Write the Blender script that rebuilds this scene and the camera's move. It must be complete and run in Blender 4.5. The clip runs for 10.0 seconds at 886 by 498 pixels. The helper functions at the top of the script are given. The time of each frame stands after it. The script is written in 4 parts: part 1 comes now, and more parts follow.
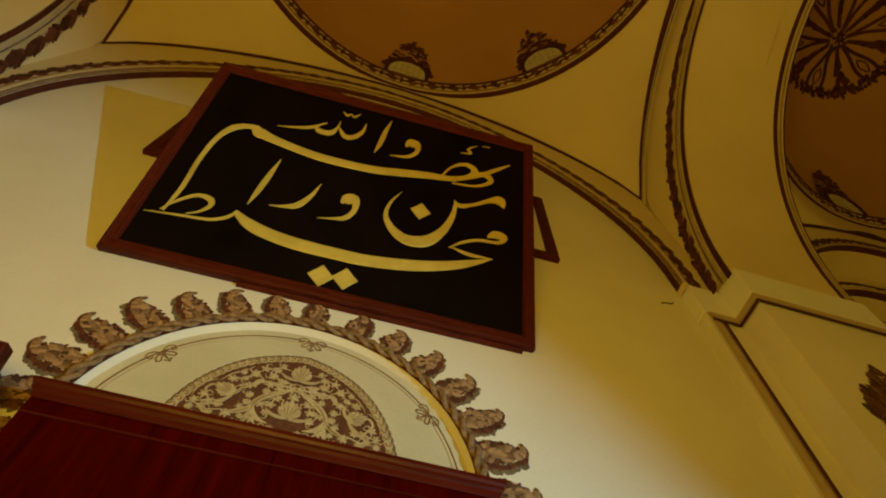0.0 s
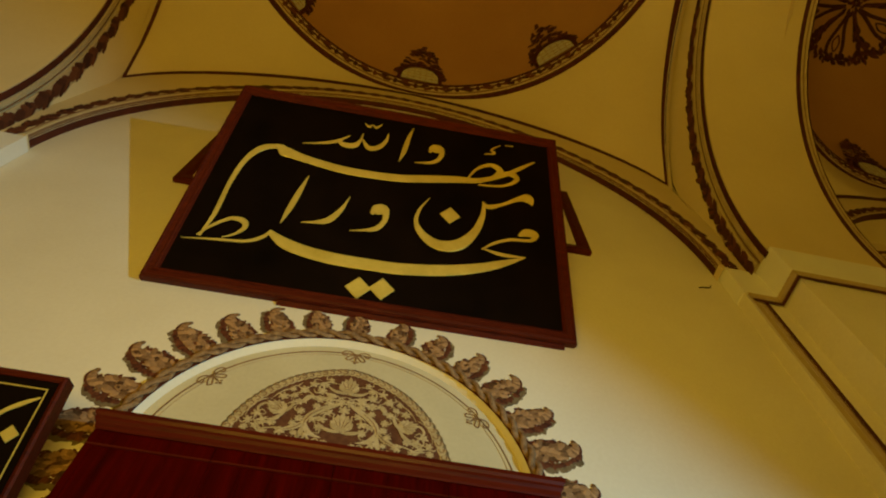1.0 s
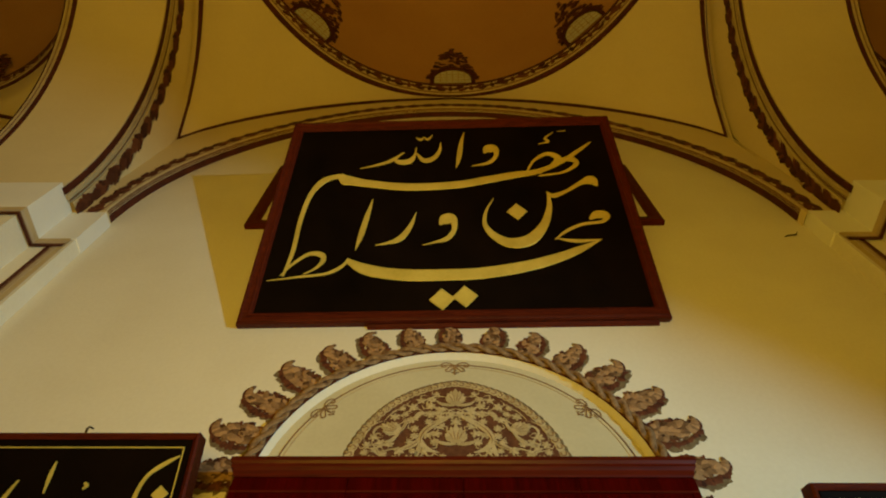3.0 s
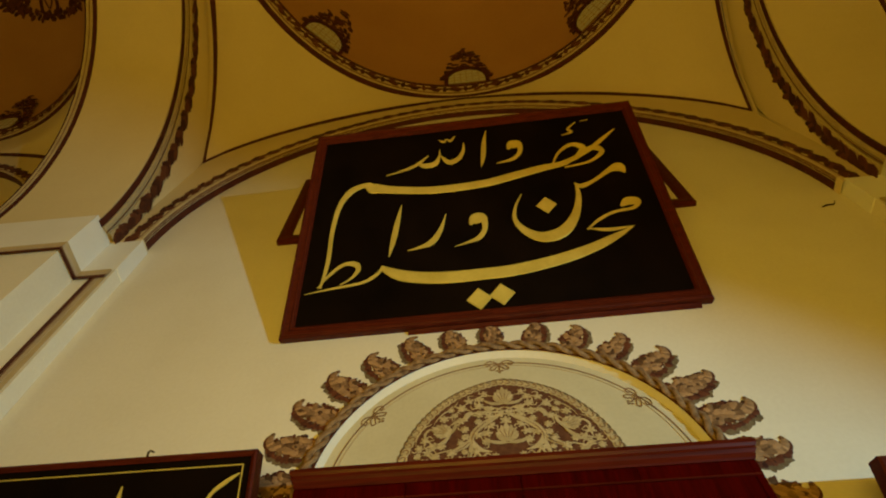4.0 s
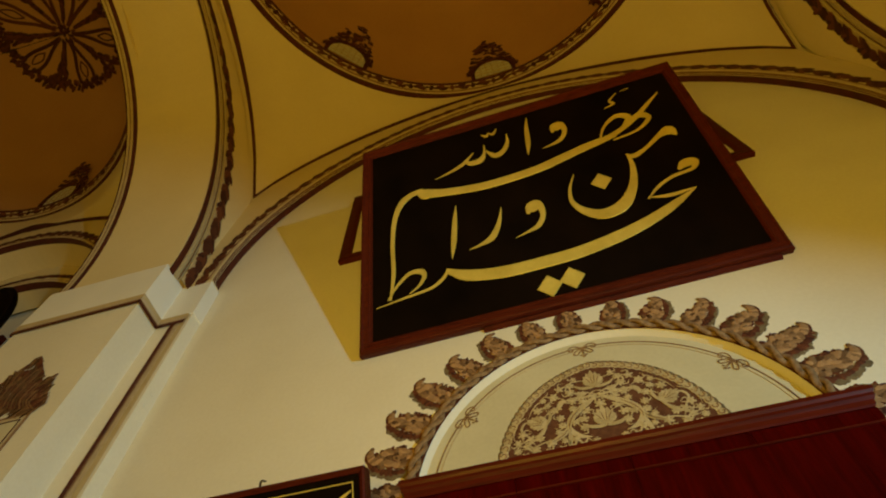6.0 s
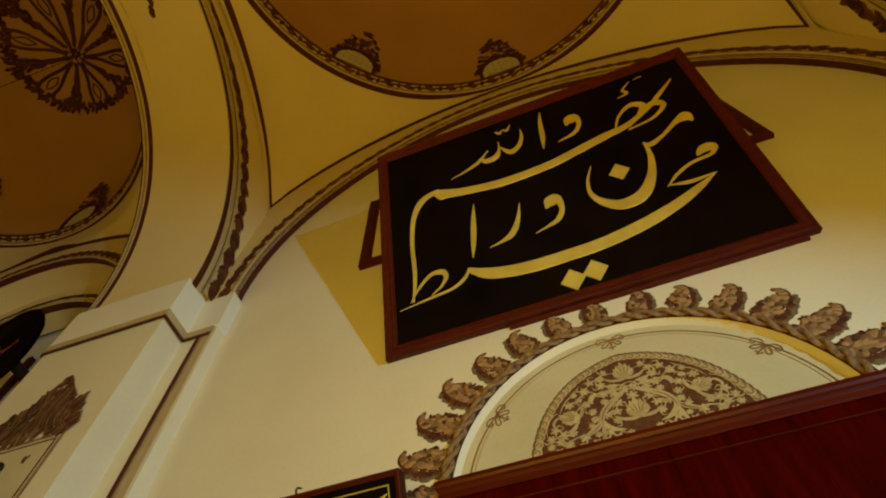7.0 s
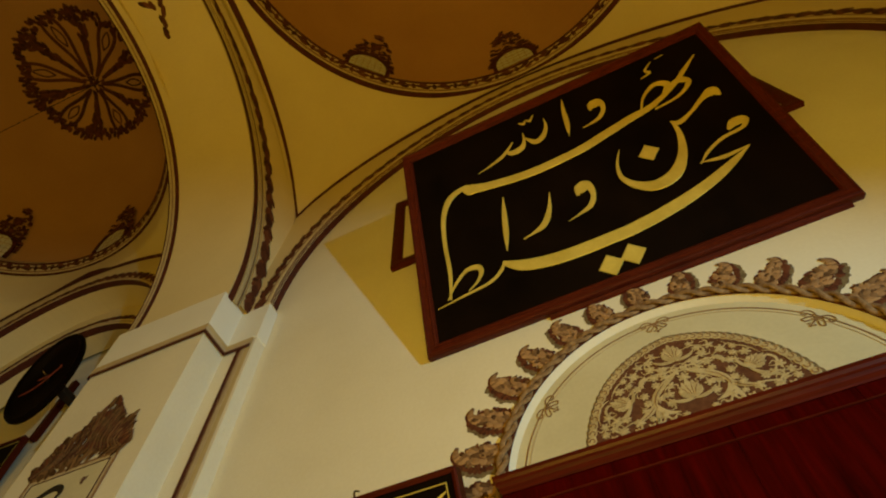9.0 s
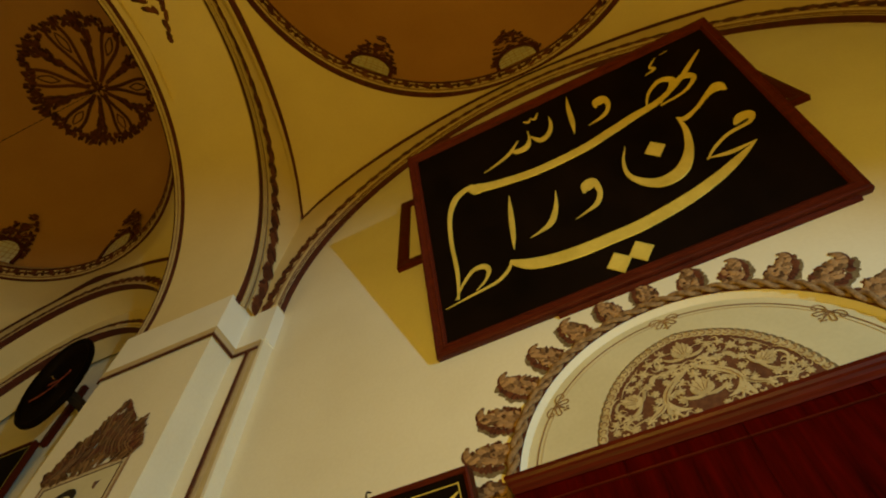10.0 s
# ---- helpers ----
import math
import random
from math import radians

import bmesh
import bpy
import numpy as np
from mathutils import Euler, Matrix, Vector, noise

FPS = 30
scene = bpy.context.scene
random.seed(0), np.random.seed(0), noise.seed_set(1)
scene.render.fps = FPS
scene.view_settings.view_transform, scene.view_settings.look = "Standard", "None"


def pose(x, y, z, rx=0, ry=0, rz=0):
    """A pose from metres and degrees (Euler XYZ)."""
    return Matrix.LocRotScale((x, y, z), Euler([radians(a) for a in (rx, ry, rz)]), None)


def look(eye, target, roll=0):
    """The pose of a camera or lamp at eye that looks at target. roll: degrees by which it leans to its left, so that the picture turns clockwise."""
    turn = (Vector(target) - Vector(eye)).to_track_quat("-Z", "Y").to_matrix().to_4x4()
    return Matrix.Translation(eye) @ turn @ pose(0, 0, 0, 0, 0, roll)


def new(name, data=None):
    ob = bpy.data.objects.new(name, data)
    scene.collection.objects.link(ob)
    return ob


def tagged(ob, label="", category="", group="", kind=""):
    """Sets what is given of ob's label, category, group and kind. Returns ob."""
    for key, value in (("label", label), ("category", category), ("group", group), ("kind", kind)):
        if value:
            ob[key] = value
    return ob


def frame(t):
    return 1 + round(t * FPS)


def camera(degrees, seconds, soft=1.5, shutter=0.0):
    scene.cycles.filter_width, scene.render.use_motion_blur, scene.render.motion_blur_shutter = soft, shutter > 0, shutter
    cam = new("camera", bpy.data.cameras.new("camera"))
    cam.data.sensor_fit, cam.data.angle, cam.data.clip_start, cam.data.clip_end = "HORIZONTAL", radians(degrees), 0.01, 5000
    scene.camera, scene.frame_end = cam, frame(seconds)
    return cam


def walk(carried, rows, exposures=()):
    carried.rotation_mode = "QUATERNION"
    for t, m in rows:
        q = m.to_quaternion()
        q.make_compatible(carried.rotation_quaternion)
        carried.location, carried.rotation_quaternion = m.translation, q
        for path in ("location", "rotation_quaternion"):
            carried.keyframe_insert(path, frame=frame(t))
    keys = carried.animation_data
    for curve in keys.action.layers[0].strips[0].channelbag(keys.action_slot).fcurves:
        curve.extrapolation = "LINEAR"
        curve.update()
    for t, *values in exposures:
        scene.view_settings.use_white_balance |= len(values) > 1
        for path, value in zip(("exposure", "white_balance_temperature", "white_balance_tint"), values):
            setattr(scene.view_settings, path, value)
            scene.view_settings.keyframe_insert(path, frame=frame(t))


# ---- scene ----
cam = camera(72.61, 10.0, soft=2.0)
# seconds, eye, yaw, pitch, roll
ROWS = [
    (0, 0.1943, -2.5111, 1.5973, -14.035, 61.212, 2.679),
    (0.5, 0.1488, -2.5060, 1.5920, -12.301, 61.340, 2.171),
    (1, 0.1068, -2.5108, 1.5951, -9.764, 61.267, 1.795),
    (1.5, 0.0695, -2.5199, 1.5955, -7.099, 61.200, 1.641),
    (2, 0.0338, -2.5303, 1.5949, -4.191, 61.059, 1.371),
    (2.5, -0.0096, -2.5364, 1.6006, -1.552, 60.974, 1.029),
    (4, -0.1088, -2.5502, 1.5946, 5.696, 61.035, 0.077),
    (4.5, -0.1490, -2.5515, 1.5969, 8.051, 61.025, -0.287),
    (5, -0.1808, -2.5578, 1.5974, 10.620, 61.011, -0.688),
    (5.5, -0.2018, -2.5671, 1.5971, 12.889, 60.947, -0.914),
    (7, -0.2650, -2.5624, 1.6037, 17.777, 61.127, -1.622),
    (7.5, -0.2916, -2.5655, 1.6066, 18.682, 61.123, -1.815),
    (8, -0.3193, -2.5736, 1.6071, 19.818, 61.083, -1.990),
    (8.5, -0.3444, -2.5776, 1.6096, 20.912, 61.042, -2.208),
    (9, -0.3661, -2.5754, 1.6095, 21.772, 61.097, -2.343),
    (9.5, -0.3835, -2.5627, 1.6035, 22.071, 61.366, -2.401),
    (10, -0.3853, -2.5869, 1.6146, 22.563, 61.047, -2.495),
]
walk(cam, [(t, pose(x, y, z, 0, 0, yaw) @ pose(0, 0, 0, 90 + pitch) @ pose(0, 0, 0, 0, 0, roll)) for t, x, y, z, yaw, pitch, roll in ROWS])

# ---- light ----
scene.view_settings.exposure = 0.0
world = bpy.data.worlds.new("world")
scene.world = world
world.use_nodes = True
world.node_tree.nodes["Background"].inputs[0].default_value = (0.55, 0.6, 0.7, 1)
world.node_tree.nodes["Background"].inputs[1].default_value = 0.008


def lamp(name, kind, energy, colour, m, **more):
    data = bpy.data.lights.new(name, kind)
    data.energy, data.color = energy, colour
    for key, value in more.items():
        if key == "size":
            data.size = value
        if key == "radius":
            data.shadow_soft_size = value
        if key == "angle":
            data.spot_size = radians(value)
        if key == "blend":
            data.spot_blend = value
    ob = new(name, data)
    ob.matrix_world = m
    return ob


WARM, COOL = (1.0, 0.615, 0.050), (0.46, 0.85, 1.0)
# chandelier light of the three bays, thrown up from below the field of view
for cx in (-7.75, 0.0, 7.75):
    lamp("chandelier_light", "AREA", 190 if cx == 0 else 58, WARM, pose(cx + (-0.3 if cx == 0 else 0), -3.9, 1.8, 180), size=2.2)
# a bluish white floodlight beyond the rear pier
lamp("flood_light", "SPOT", 1620, COOL, look((6.75, -6.0, 0.5), (6.75 - 0.84 * 7, -6.0 + 0.53 * 7, 0.5 + 0.10 * 7)), radius=0.05, angle=64, blend=0.5)


# ---- materials ----
def material(name, colours, scale=4.0, rough=0.7, metal=0.0, bump=0.15, fine=60.0, island=0.0, stretch=(1, 1, 1), coat=0.0, stain=0.25, gloss=0.35):
    m = bpy.data.materials.new(name)
    m.use_nodes = True
    nt = m.node_tree
    n, link = nt.nodes, nt.links.new
    bsdf = n["Principled BSDF"]
    tc, mp = n.new("ShaderNodeTexCoord"), n.new("ShaderNodeMapping")
    mp.inputs["Scale"].default_value = stretch
    link(tc.outputs["Object"], mp.inputs["Vector"])
    big, small = n.new("ShaderNodeTexNoise"), n.new("ShaderNodeTexNoise")
    for node, s, d in ((big, scale, 4.0), (small, fine, 3.0)):
        node.inputs["Scale"].default_value, node.inputs["Detail"].default_value = s, d
        link(mp.outputs["Vector"], node.inputs["Vector"])
    mix = n.new("ShaderNodeMix")
    mix.data_type = "FLOAT"
    mix.inputs[0].default_value = stain
    link(big.outputs["Fac"], mix.inputs[2])
    link(small.outputs["Fac"], mix.inputs[3])
    value = mix.outputs[0]
    if island > 0:
        geo, mix2 = n.new("ShaderNodeNewGeometry"), n.new("ShaderNodeMix")
        mix2.data_type = "FLOAT"
        mix2.inputs[0].default_value = island
        link(value, mix2.inputs[2])
        link(geo.outputs["Random Per Island"], mix2.inputs[3])
        value = mix2.outputs[0]
    ramp = n.new("ShaderNodeValToRGB")
    ramp.color_ramp.elements[0].position, ramp.color_ramp.elements[1].position = (0.3, 0.7) if island == 0 else (0.15, 0.85)
    ramp.color_ramp.elements[0].color, ramp.color_ramp.elements[1].color = (*colours[0], 1), (*colours[1], 1)
    link(value, ramp.inputs["Fac"])
    link(ramp.outputs["Color"], bsdf.inputs["Base Color"])
    rr = n.new("ShaderNodeMapRange")
    rr.inputs["To Min"].default_value, rr.inputs["To Max"].default_value = rough - 0.08, min(1, rough + 0.1)
    link(big.outputs["Fac"], rr.inputs["Value"])
    link(rr.outputs["Result"], bsdf.inputs["Roughness"])
    bsdf.inputs["Metallic"].default_value = metal
    bsdf.inputs["Specular IOR Level"].default_value = gloss
    bsdf.inputs["Coat Weight"].default_value = coat
    bp = n.new("ShaderNodeBump")
    bp.inputs["Strength"].default_value, bp.inputs["Distance"].default_value = bump, 0.02
    link(value if island == 0 else big.outputs["Fac"], bp.inputs["Height"])
    link(bp.outputs["Normal"], bsdf.inputs["Normal"])
    return m


PLASTER = material("cream_plaster", ((0.73, 0.68, 0.55), (0.83, 0.79, 0.67)), 1.1, 0.85, bump=0.12, fine=35, stain=0.3)
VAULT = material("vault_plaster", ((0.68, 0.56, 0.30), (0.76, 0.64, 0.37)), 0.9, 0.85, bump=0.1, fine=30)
# darker and redder than the vault: the dome's dimness is put into its colour
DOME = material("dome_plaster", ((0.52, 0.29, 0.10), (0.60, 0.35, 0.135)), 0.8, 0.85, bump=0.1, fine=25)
WHITE = material("white_plaster", ((0.80, 0.79, 0.74), (0.86, 0.85, 0.80)), 2.0, 0.8, bump=0.1, fine=40)
DARK = material("umber_paint", ((0.046, 0.007, 0.0028), (0.105, 0.021, 0.007)), 9, 0.75, bump=0.1, fine=80)
BROWN = material("brown_paint", ((0.16, 0.085, 0.040), (0.32, 0.19, 0.09)), 9, 0.75, bump=0.1, fine=80)
BEIGE = material("beige_paint", ((0.42, 0.32, 0.20), (0.58, 0.47, 0.31)), 7, 0.8, bump=0.1, fine=60)
LEAF = material("leaf_paint", ((0.050, 0.020, 0.008), (0.50, 0.30, 0.15)), 38, 0.85, bump=0.2, fine=110, island=0.6, gloss=0.1)
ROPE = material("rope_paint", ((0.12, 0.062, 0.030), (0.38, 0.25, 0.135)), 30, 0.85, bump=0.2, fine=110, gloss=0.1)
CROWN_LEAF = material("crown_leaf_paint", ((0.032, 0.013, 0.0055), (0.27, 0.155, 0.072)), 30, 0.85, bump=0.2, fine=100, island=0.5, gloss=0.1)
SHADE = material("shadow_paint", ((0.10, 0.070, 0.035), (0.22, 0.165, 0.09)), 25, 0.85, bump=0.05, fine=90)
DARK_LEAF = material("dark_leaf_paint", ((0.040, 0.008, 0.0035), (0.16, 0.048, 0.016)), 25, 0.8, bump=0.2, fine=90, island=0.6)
RUST = material("rust_paint", ((0.085, 0.029, 0.012), (0.165, 0.066, 0.030)), 30, 0.8, bump=0.1, fine=70)
VINE = material("vine_paint", ((0.36, 0.27, 0.13), (0.63, 0.52, 0.31)), 45, 0.85, bump=0.2, fine=120, island=0.35, gloss=0.15)
TYMPANUM = material("tympanum_paint", ((0.54, 0.49, 0.33), (0.64, 0.59, 0.42)), 2.5, 0.85, bump=0.08, fine=40)
MAHOGANY = material("red_mahogany", ((0.019, 0.0003, 0.0001), (0.076, 0.0012, 0.0004)), 2.2, 0.45, bump=0.12, fine=9, stretch=(7, 7, 0.55), stain=0.4, gloss=0.04)
# the same mahogany, with the light caught by cornice and bead in its colour
LIT_MAHOGANY = material("lit_mahogany", ((0.034, 0.0018, 0.0007), (0.105, 0.0085, 0.0025)), 2.2, 0.35, bump=0.1, fine=9, stretch=(0.55, 7, 7), stain=0.4, gloss=0.3)
FRAME = material("stained_frame_wood", ((0.022, 0.0018, 0.0006), (0.125, 0.017, 0.0035)), 9, 0.55, bump=0.2, fine=40, stretch=(0.6, 9, 9), stain=0.5, gloss=0.12)
BOARD = material("black_board", ((0.0026, 0.0012, 0.0005), (0.0078, 0.0036, 0.0014)), 3, 0.6, bump=0.06, fine=50, gloss=0.04)
GOLD = material("gold_leaf", ((0.54, 0.41, 0.070), (0.73, 0.58, 0.13)), 6, 0.45, metal=0.3, bump=0.15, fine=45)
PANE = material("frosted_pane", ((0.66, 0.68, 0.64), (0.80, 0.82, 0.78)), 6, 0.6, bump=0.1, fine=40)
OCHRE = material("ochre_wash", ((0.46, 0.35, 0.18), (0.60, 0.48, 0.27)), 6, 0.85, bump=0.1, fine=50)
INK = material("black_ink", ((0.012, 0.009, 0.007), (0.030, 0.022, 0.016)), 8, 0.7)
RED = material("dull_red_paint", ((0.16, 0.020, 0.008), (0.30, 0.05, 0.018)), 20, 0.6)
CARPET = material("carpet", ((0.16, 0.02, 0.02), (0.24, 0.05, 0.03)), 5, 0.95, bump=0.3, fine=90)
IRON = material("dark_iron", ((0.03, 0.025, 0.02), (0.07, 0.055, 0.04)), 20, 0.5, metal=0.7)


# ---- mesh helpers ----
def part(name, bm, mat, parent=None, label="", smooth=False):
    bmesh.ops.recalc_face_normals(bm, faces=bm.faces)
    me = bpy.data.meshes.new(name)
    bm.to_mesh(me)
    bm.free()
    if smooth:
        me.polygons.foreach_set("use_smooth", [True] * len(me.polygons))
    me.materials.append(mat)
    ob = new(name, me)
    if parent is not None:
        ob.parent = parent
    if label:
        ob["label"] = label
    return ob


def structure(ob, label, category):
    return tagged(ob, label, category, kind="structure")


def box(bm, x0, x1, y0, y1, z0, z1, bevel=0.0):
    r = bmesh.ops.create_cube(bm, size=1.0)
    for v in r["verts"]:
        v.co = Vector((x0 + (v.co.x + 0.5) * (x1 - x0), y0 + (v.co.y + 0.5) * (y1 - y0), z0 + (v.co.z + 0.5) * (z1 - z0)))
    if bevel > 0:
        bmesh.ops.bevel(bm, geom=list({e for v in r["verts"] for e in v.link_edges}), offset=bevel, segments=2, affect="EDGES", profile=0.6)


def grid(bm, rows, close=False):
    vs = [[bm.verts.new(p) for p in row] for row in rows]
    for a, b in zip(vs, vs[1:]):
        n = len(a)
        for i in range(n if close else n - 1):
            j = (i + 1) % n
            bm.faces.new((a[i], a[j], b[j], b[i]))


def ribbon(bm, pts, normals, width, thick=0.006, closed=False):
    """A flat painted or laid band along a line; width may be one number or one for each point."""
    n = len(pts)
    ws = width if isinstance(width, (list, tuple)) else [width] * n
    rows = []
    for i, p in enumerate(pts):
        a, b = (pts[i - 1], pts[(i + 1) % n]) if closed else (pts[max(0, i - 1)], pts[min(n - 1, i + 1)])
        t = (Vector(b) - Vector(a)).normalized()
        nn = Vector(normals[i] if isinstance(normals, list) else normals).normalized()
        s = t.cross(nn).normalized() * ws[i] / 2
        p = Vector(p)
        rows.append((p - s, p - s * 0.86 + nn * thick, p + s * 0.86 + nn * thick, p + s))
    if closed:
        rows.append(rows[0])
    vs = [[bm.verts.new(q) for q in row] for row in rows]
    for a, b in zip(vs, vs[1:]):
        for k in range(3):
            bm.faces.new((a[k], a[k + 1], b[k + 1], b[k]))
        bm.faces.new((a[3], a[0], b[0], b[3]))
    if not closed:
        bm.faces.new(vs[0])
        bm.faces.new(vs[-1][::-1])


def lobe(bm, c, u, v, n, ru, rv, h, sides=7):
    """One swollen leaf lobe lying on a surface."""
    c = Vector(c)
    rings = []
    for k, up in ((1.0, 0.0), (0.72, 0.7)):
        rings.append([bm.verts.new(c + u * (ru * k * math.cos(6.2832 * i / sides)) + v * (rv * k * math.sin(6.2832 * i / sides)) + n * (h * up)) for i in range(sides)])
    top = bm.verts.new(c + n * h)
    for i in range(sides):
        j = (i + 1) % sides
        bm.faces.new((rings[0][i], rings[0][j], rings[1][j], rings[1][i]))
        bm.faces.new((rings[1][i], rings[1][j], top))


def spline(pts, steps=8):
    """Catmull-Rom through tuples of any length."""
    out = []
    P = [np.array(p, float) for p in pts]
    P = [2 * P[0] - P[1]] + P + [2 * P[-1] - P[-2]]
    for a, b, c, d in zip(P, P[1:], P[2:], P[3:]):
        for k in range(steps):
            t = k / steps
            out.append(0.5 * (2 * b + (c - a) * t + (2 * a - 5 * b + 4 * c - d) * t * t + (3 * b - a - 3 * c + d) * t ** 3))
    out.append(P[-2])
    return out


# ---- plan ----
DEEP, STEP = 0.85, 0.40          # the recessed walls of the side bays and their inner order
BAYS = (-7.69, 0.0, 7.80)       # middles of the bays
PIERS = ((-11.27, 0.575), (-4.165, 0.625), (4.295, 0.70), (11.35, 0.65))   # middles and half widths of the piers
XS, XA = 3.22, 3.54             # wall block, arch face
Y1, Y2 = -0.136, -0.433         # block face, pier face
ZT, ZM = 6.63, 6.08             # top of the impost, its painted moulding
YC = -3.33                      # middle of the bay
RING, ZR = 3.09, 10.72          # dome ring
YD = YC + 0.08                  # middle of the dome
DOME_H = 3.65
LUN = (3.24, 3.50, 6.60)        # wall arch: half span, rise, spring
TRA = (2.93, 3.72, 6.60)        # cross arch
HX = 3.38                       # half width at the foot of the vault


def front_edge(x):
    return 7.38 + 3.12 * math.sqrt(max(0, 1 - (x / 3.75) ** 2)) - 0.07 * math.sin(math.pi * min(1, abs(x) / HX))


def side_edge(d):
    return 7.20 + 3.52 * math.sqrt(max(0, 1 - (d / 3.50) ** 2))


def reach(centre_z, angle, limit, edge, fold):
    """How far a ray from the arch's centre runs until it meets the vault's foot or the corner."""
    r = limit
    while r < 6:
        a, z = r * math.cos(angle), centre_z + r * math.sin(angle)
        if z > edge(abs(a)) or abs(a) > fold(z):
            break
        r += 0.01
    return r


def arch_angles(n=64):
    return [math.pi * i / n for i in range(n + 1)]


def lunette_point(phi, off=0.0):
    a, b, c = LUN
    nx, nz = b * math.cos(phi), a * math.sin(phi)
    k = math.hypot(nx, nz)
    return a * math.cos(phi) + off * nx / k, c + b * math.sin(phi) + off * nz / k - 0.10 * math.sin(2 * phi) ** 2


def cross_point(phi, off=0.0):
    a, b, c = TRA
    nx, nz = b * math.cos(phi), a * math.sin(phi)
    k = math.hypot(nx, nz)
    return YC + a * math.cos(phi) + off * nx / k, c + b * math.sin(phi) + off * nz / k


NICHE_Z, NICHE_R, NICHE_D = 3.685, 1.092, 0.05   # round-headed sunk field over the cabinet


def niche_wall(bm, x0, x1, y0, y1, z0, z1):
    """A wall block with a shallow round field sunk into its face."""
    cx, n = 0.0, 160
    rows = [[], [], [], [], []]
    for i in range(n):
        a = 2 * math.pi * i / n
        u, v = math.sin(a), math.cos(a)
        k = min((x1 if u > 0 else -x0) / max(1e-6, abs(u)), ((z1 - NICHE_Z) if v > 0 else (NICHE_Z - z0)) / max(1e-6, abs(v)))
        for row, r, y in zip(rows, (0.02, NICHE_R - 0.030, NICHE_R, k, k), (NICHE_D, NICHE_D, y0, y0, y1)):
            row.append(Vector((cx + r * u, y0 + y if y < y1 else y1, NICHE_Z + r * v)))
    grid(bm, rows, close=True)


# ---- floor and closing walls ----
bm = bmesh.new()
box(bm, -13.6, 13.6, -10.2, 0.6, -0.3, 0.0)
structure(part("floor", bm, CARPET), "dark red carpeted prayer hall floor", "floor")
bm = bmesh.new()
niche_wall(bm, -4.79, 4.995, 0.0, 1.4, 0.0, 11.2)
wall = structure(part("wall_north", bm, PLASTER), "cream plastered wall under painted vaulting arches", "wall")
for name, x0, x1 in (("wall_recess_west", -13.6, -4.7), ("wall_recess_east", 4.90, 13.6)):
    bm = bmesh.new()
    box(bm, x0, x1, DEEP, 1.5, 0.0, 11.2)
    structure(part(name, bm, PLASTER), "cream plastered wall at the back of a deep arch", "wall")
bm = bmesh.new()
box(bm, -13.6, 13.6, -10.5, -10.2, 0.0, 11.2)
structure(part("wall_south", bm, PLASTER), "plain cream plastered rear wall of the hall", "wall")
for name, x0, x1 in (("wall_west", -13.9, -13.6), ("wall_east", 13.6, 13.9)):
    bm = bmesh.new()
    box(bm, x0, x1, -10.2, 0.6, 0.0, 11.2)
    structure(part(name, bm, PLASTER), "plain cream plastered end wall of the hall", "wall")
bm = bmesh.new()
box(bm, -13.6, 13.6, -10.2, -6.9, 10.9, 11.2)
structure(part("ceiling", bm, VAULT), "plain plastered ceiling over the rear aisle", "ceiling")


# ---- piers ----
def pier(index, cx, half, zm=ZM):
    bm = bmesh.new()
    h = XA + half
    box(bm, cx - h + XA, cx + h - XA, Y2, -0.001 if abs(cx) < 5 else DEEP, 0, ZT)
    body = structure(part("pier_%d" % index, bm, PLASTER), "cream plastered wall pier with a painted moulding", "pier")
    for s in (-1, 1):
        bm = bmesh.new()
        x0, x1 = cx + s * (h - XA - 0.0), cx + s * (h - XS)
        box(bm, min(x0, x1), max(x0, x1), Y1, -0.001, 0, ZT - 0.004)
        part("pilaster", bm, PLASTER, body)
    for s in (-1, 1):
        bm = bmesh.new()
        x0, x1 = cx + s * 0.02, cx + s * (half + 0.15)
        box(bm, min(x0, x1), max(x0, x1), Y1 + 0.006, -0.004, ZT + 0.01, 9.3)
        part("spandrel", bm, VAULT, body)
    # plain white impost
    bm = bmesh.new()
    o = 0.012
    box(bm, cx - h + XA - o, cx + h - XA + o, Y2 - o, -0.002, zm + 0.03, ZT + 0.006)
    box(bm, cx - h + XS - o, cx + h - XS + o, Y1 - o, -0.003, zm + 0.03, ZT)
    part("impost", bm, WHITE, body, "smooth white impost block")
    # painted moulding: pale, ochre and dark lines under the impost and down the pilaster
    for name, z, w, o, mat in (("pale_line", zm + 0.004, 0.052, 0.014, OCHRE), ("ochre_line", zm - 0.040, 0.036, 0.016, BEIGE), ("brown_line", zm - 0.066, 0.016, 0.017, BROWN), ("dark_line", zm - 0.094, 0.040, 0.018, DARK)):
        bm = bmesh.new()
        for s in (-1, 1):
            pts = [(h - XS - 0.03, Y1 - o), (h - XA + o, Y1 - o), (h - XA + o, Y2 - o), (0, Y2 - o)]
            rows = [[Vector((cx + s * x, y, zz)) for x, y in pts] for zz in (z - w / 2, z + w / 2)]
            grid(bm, rows)
            # the upright run on the pilaster's face
            k = {"pale_line": 0.030, "ochre_line": 0.074, "brown_line": 0.100, "dark_line": 0.128}[name]
            xx = h - XS - k - 0.02
            rows = [[Vector((cx + s * (xx + d), Y1 - o + 0.008, zz)) for d in (-w / 2, w / 2)] for zz in (0.9, z + w / 2 - 0.004)]
            grid(bm, rows)
        part(name, bm, mat, body)
    return body


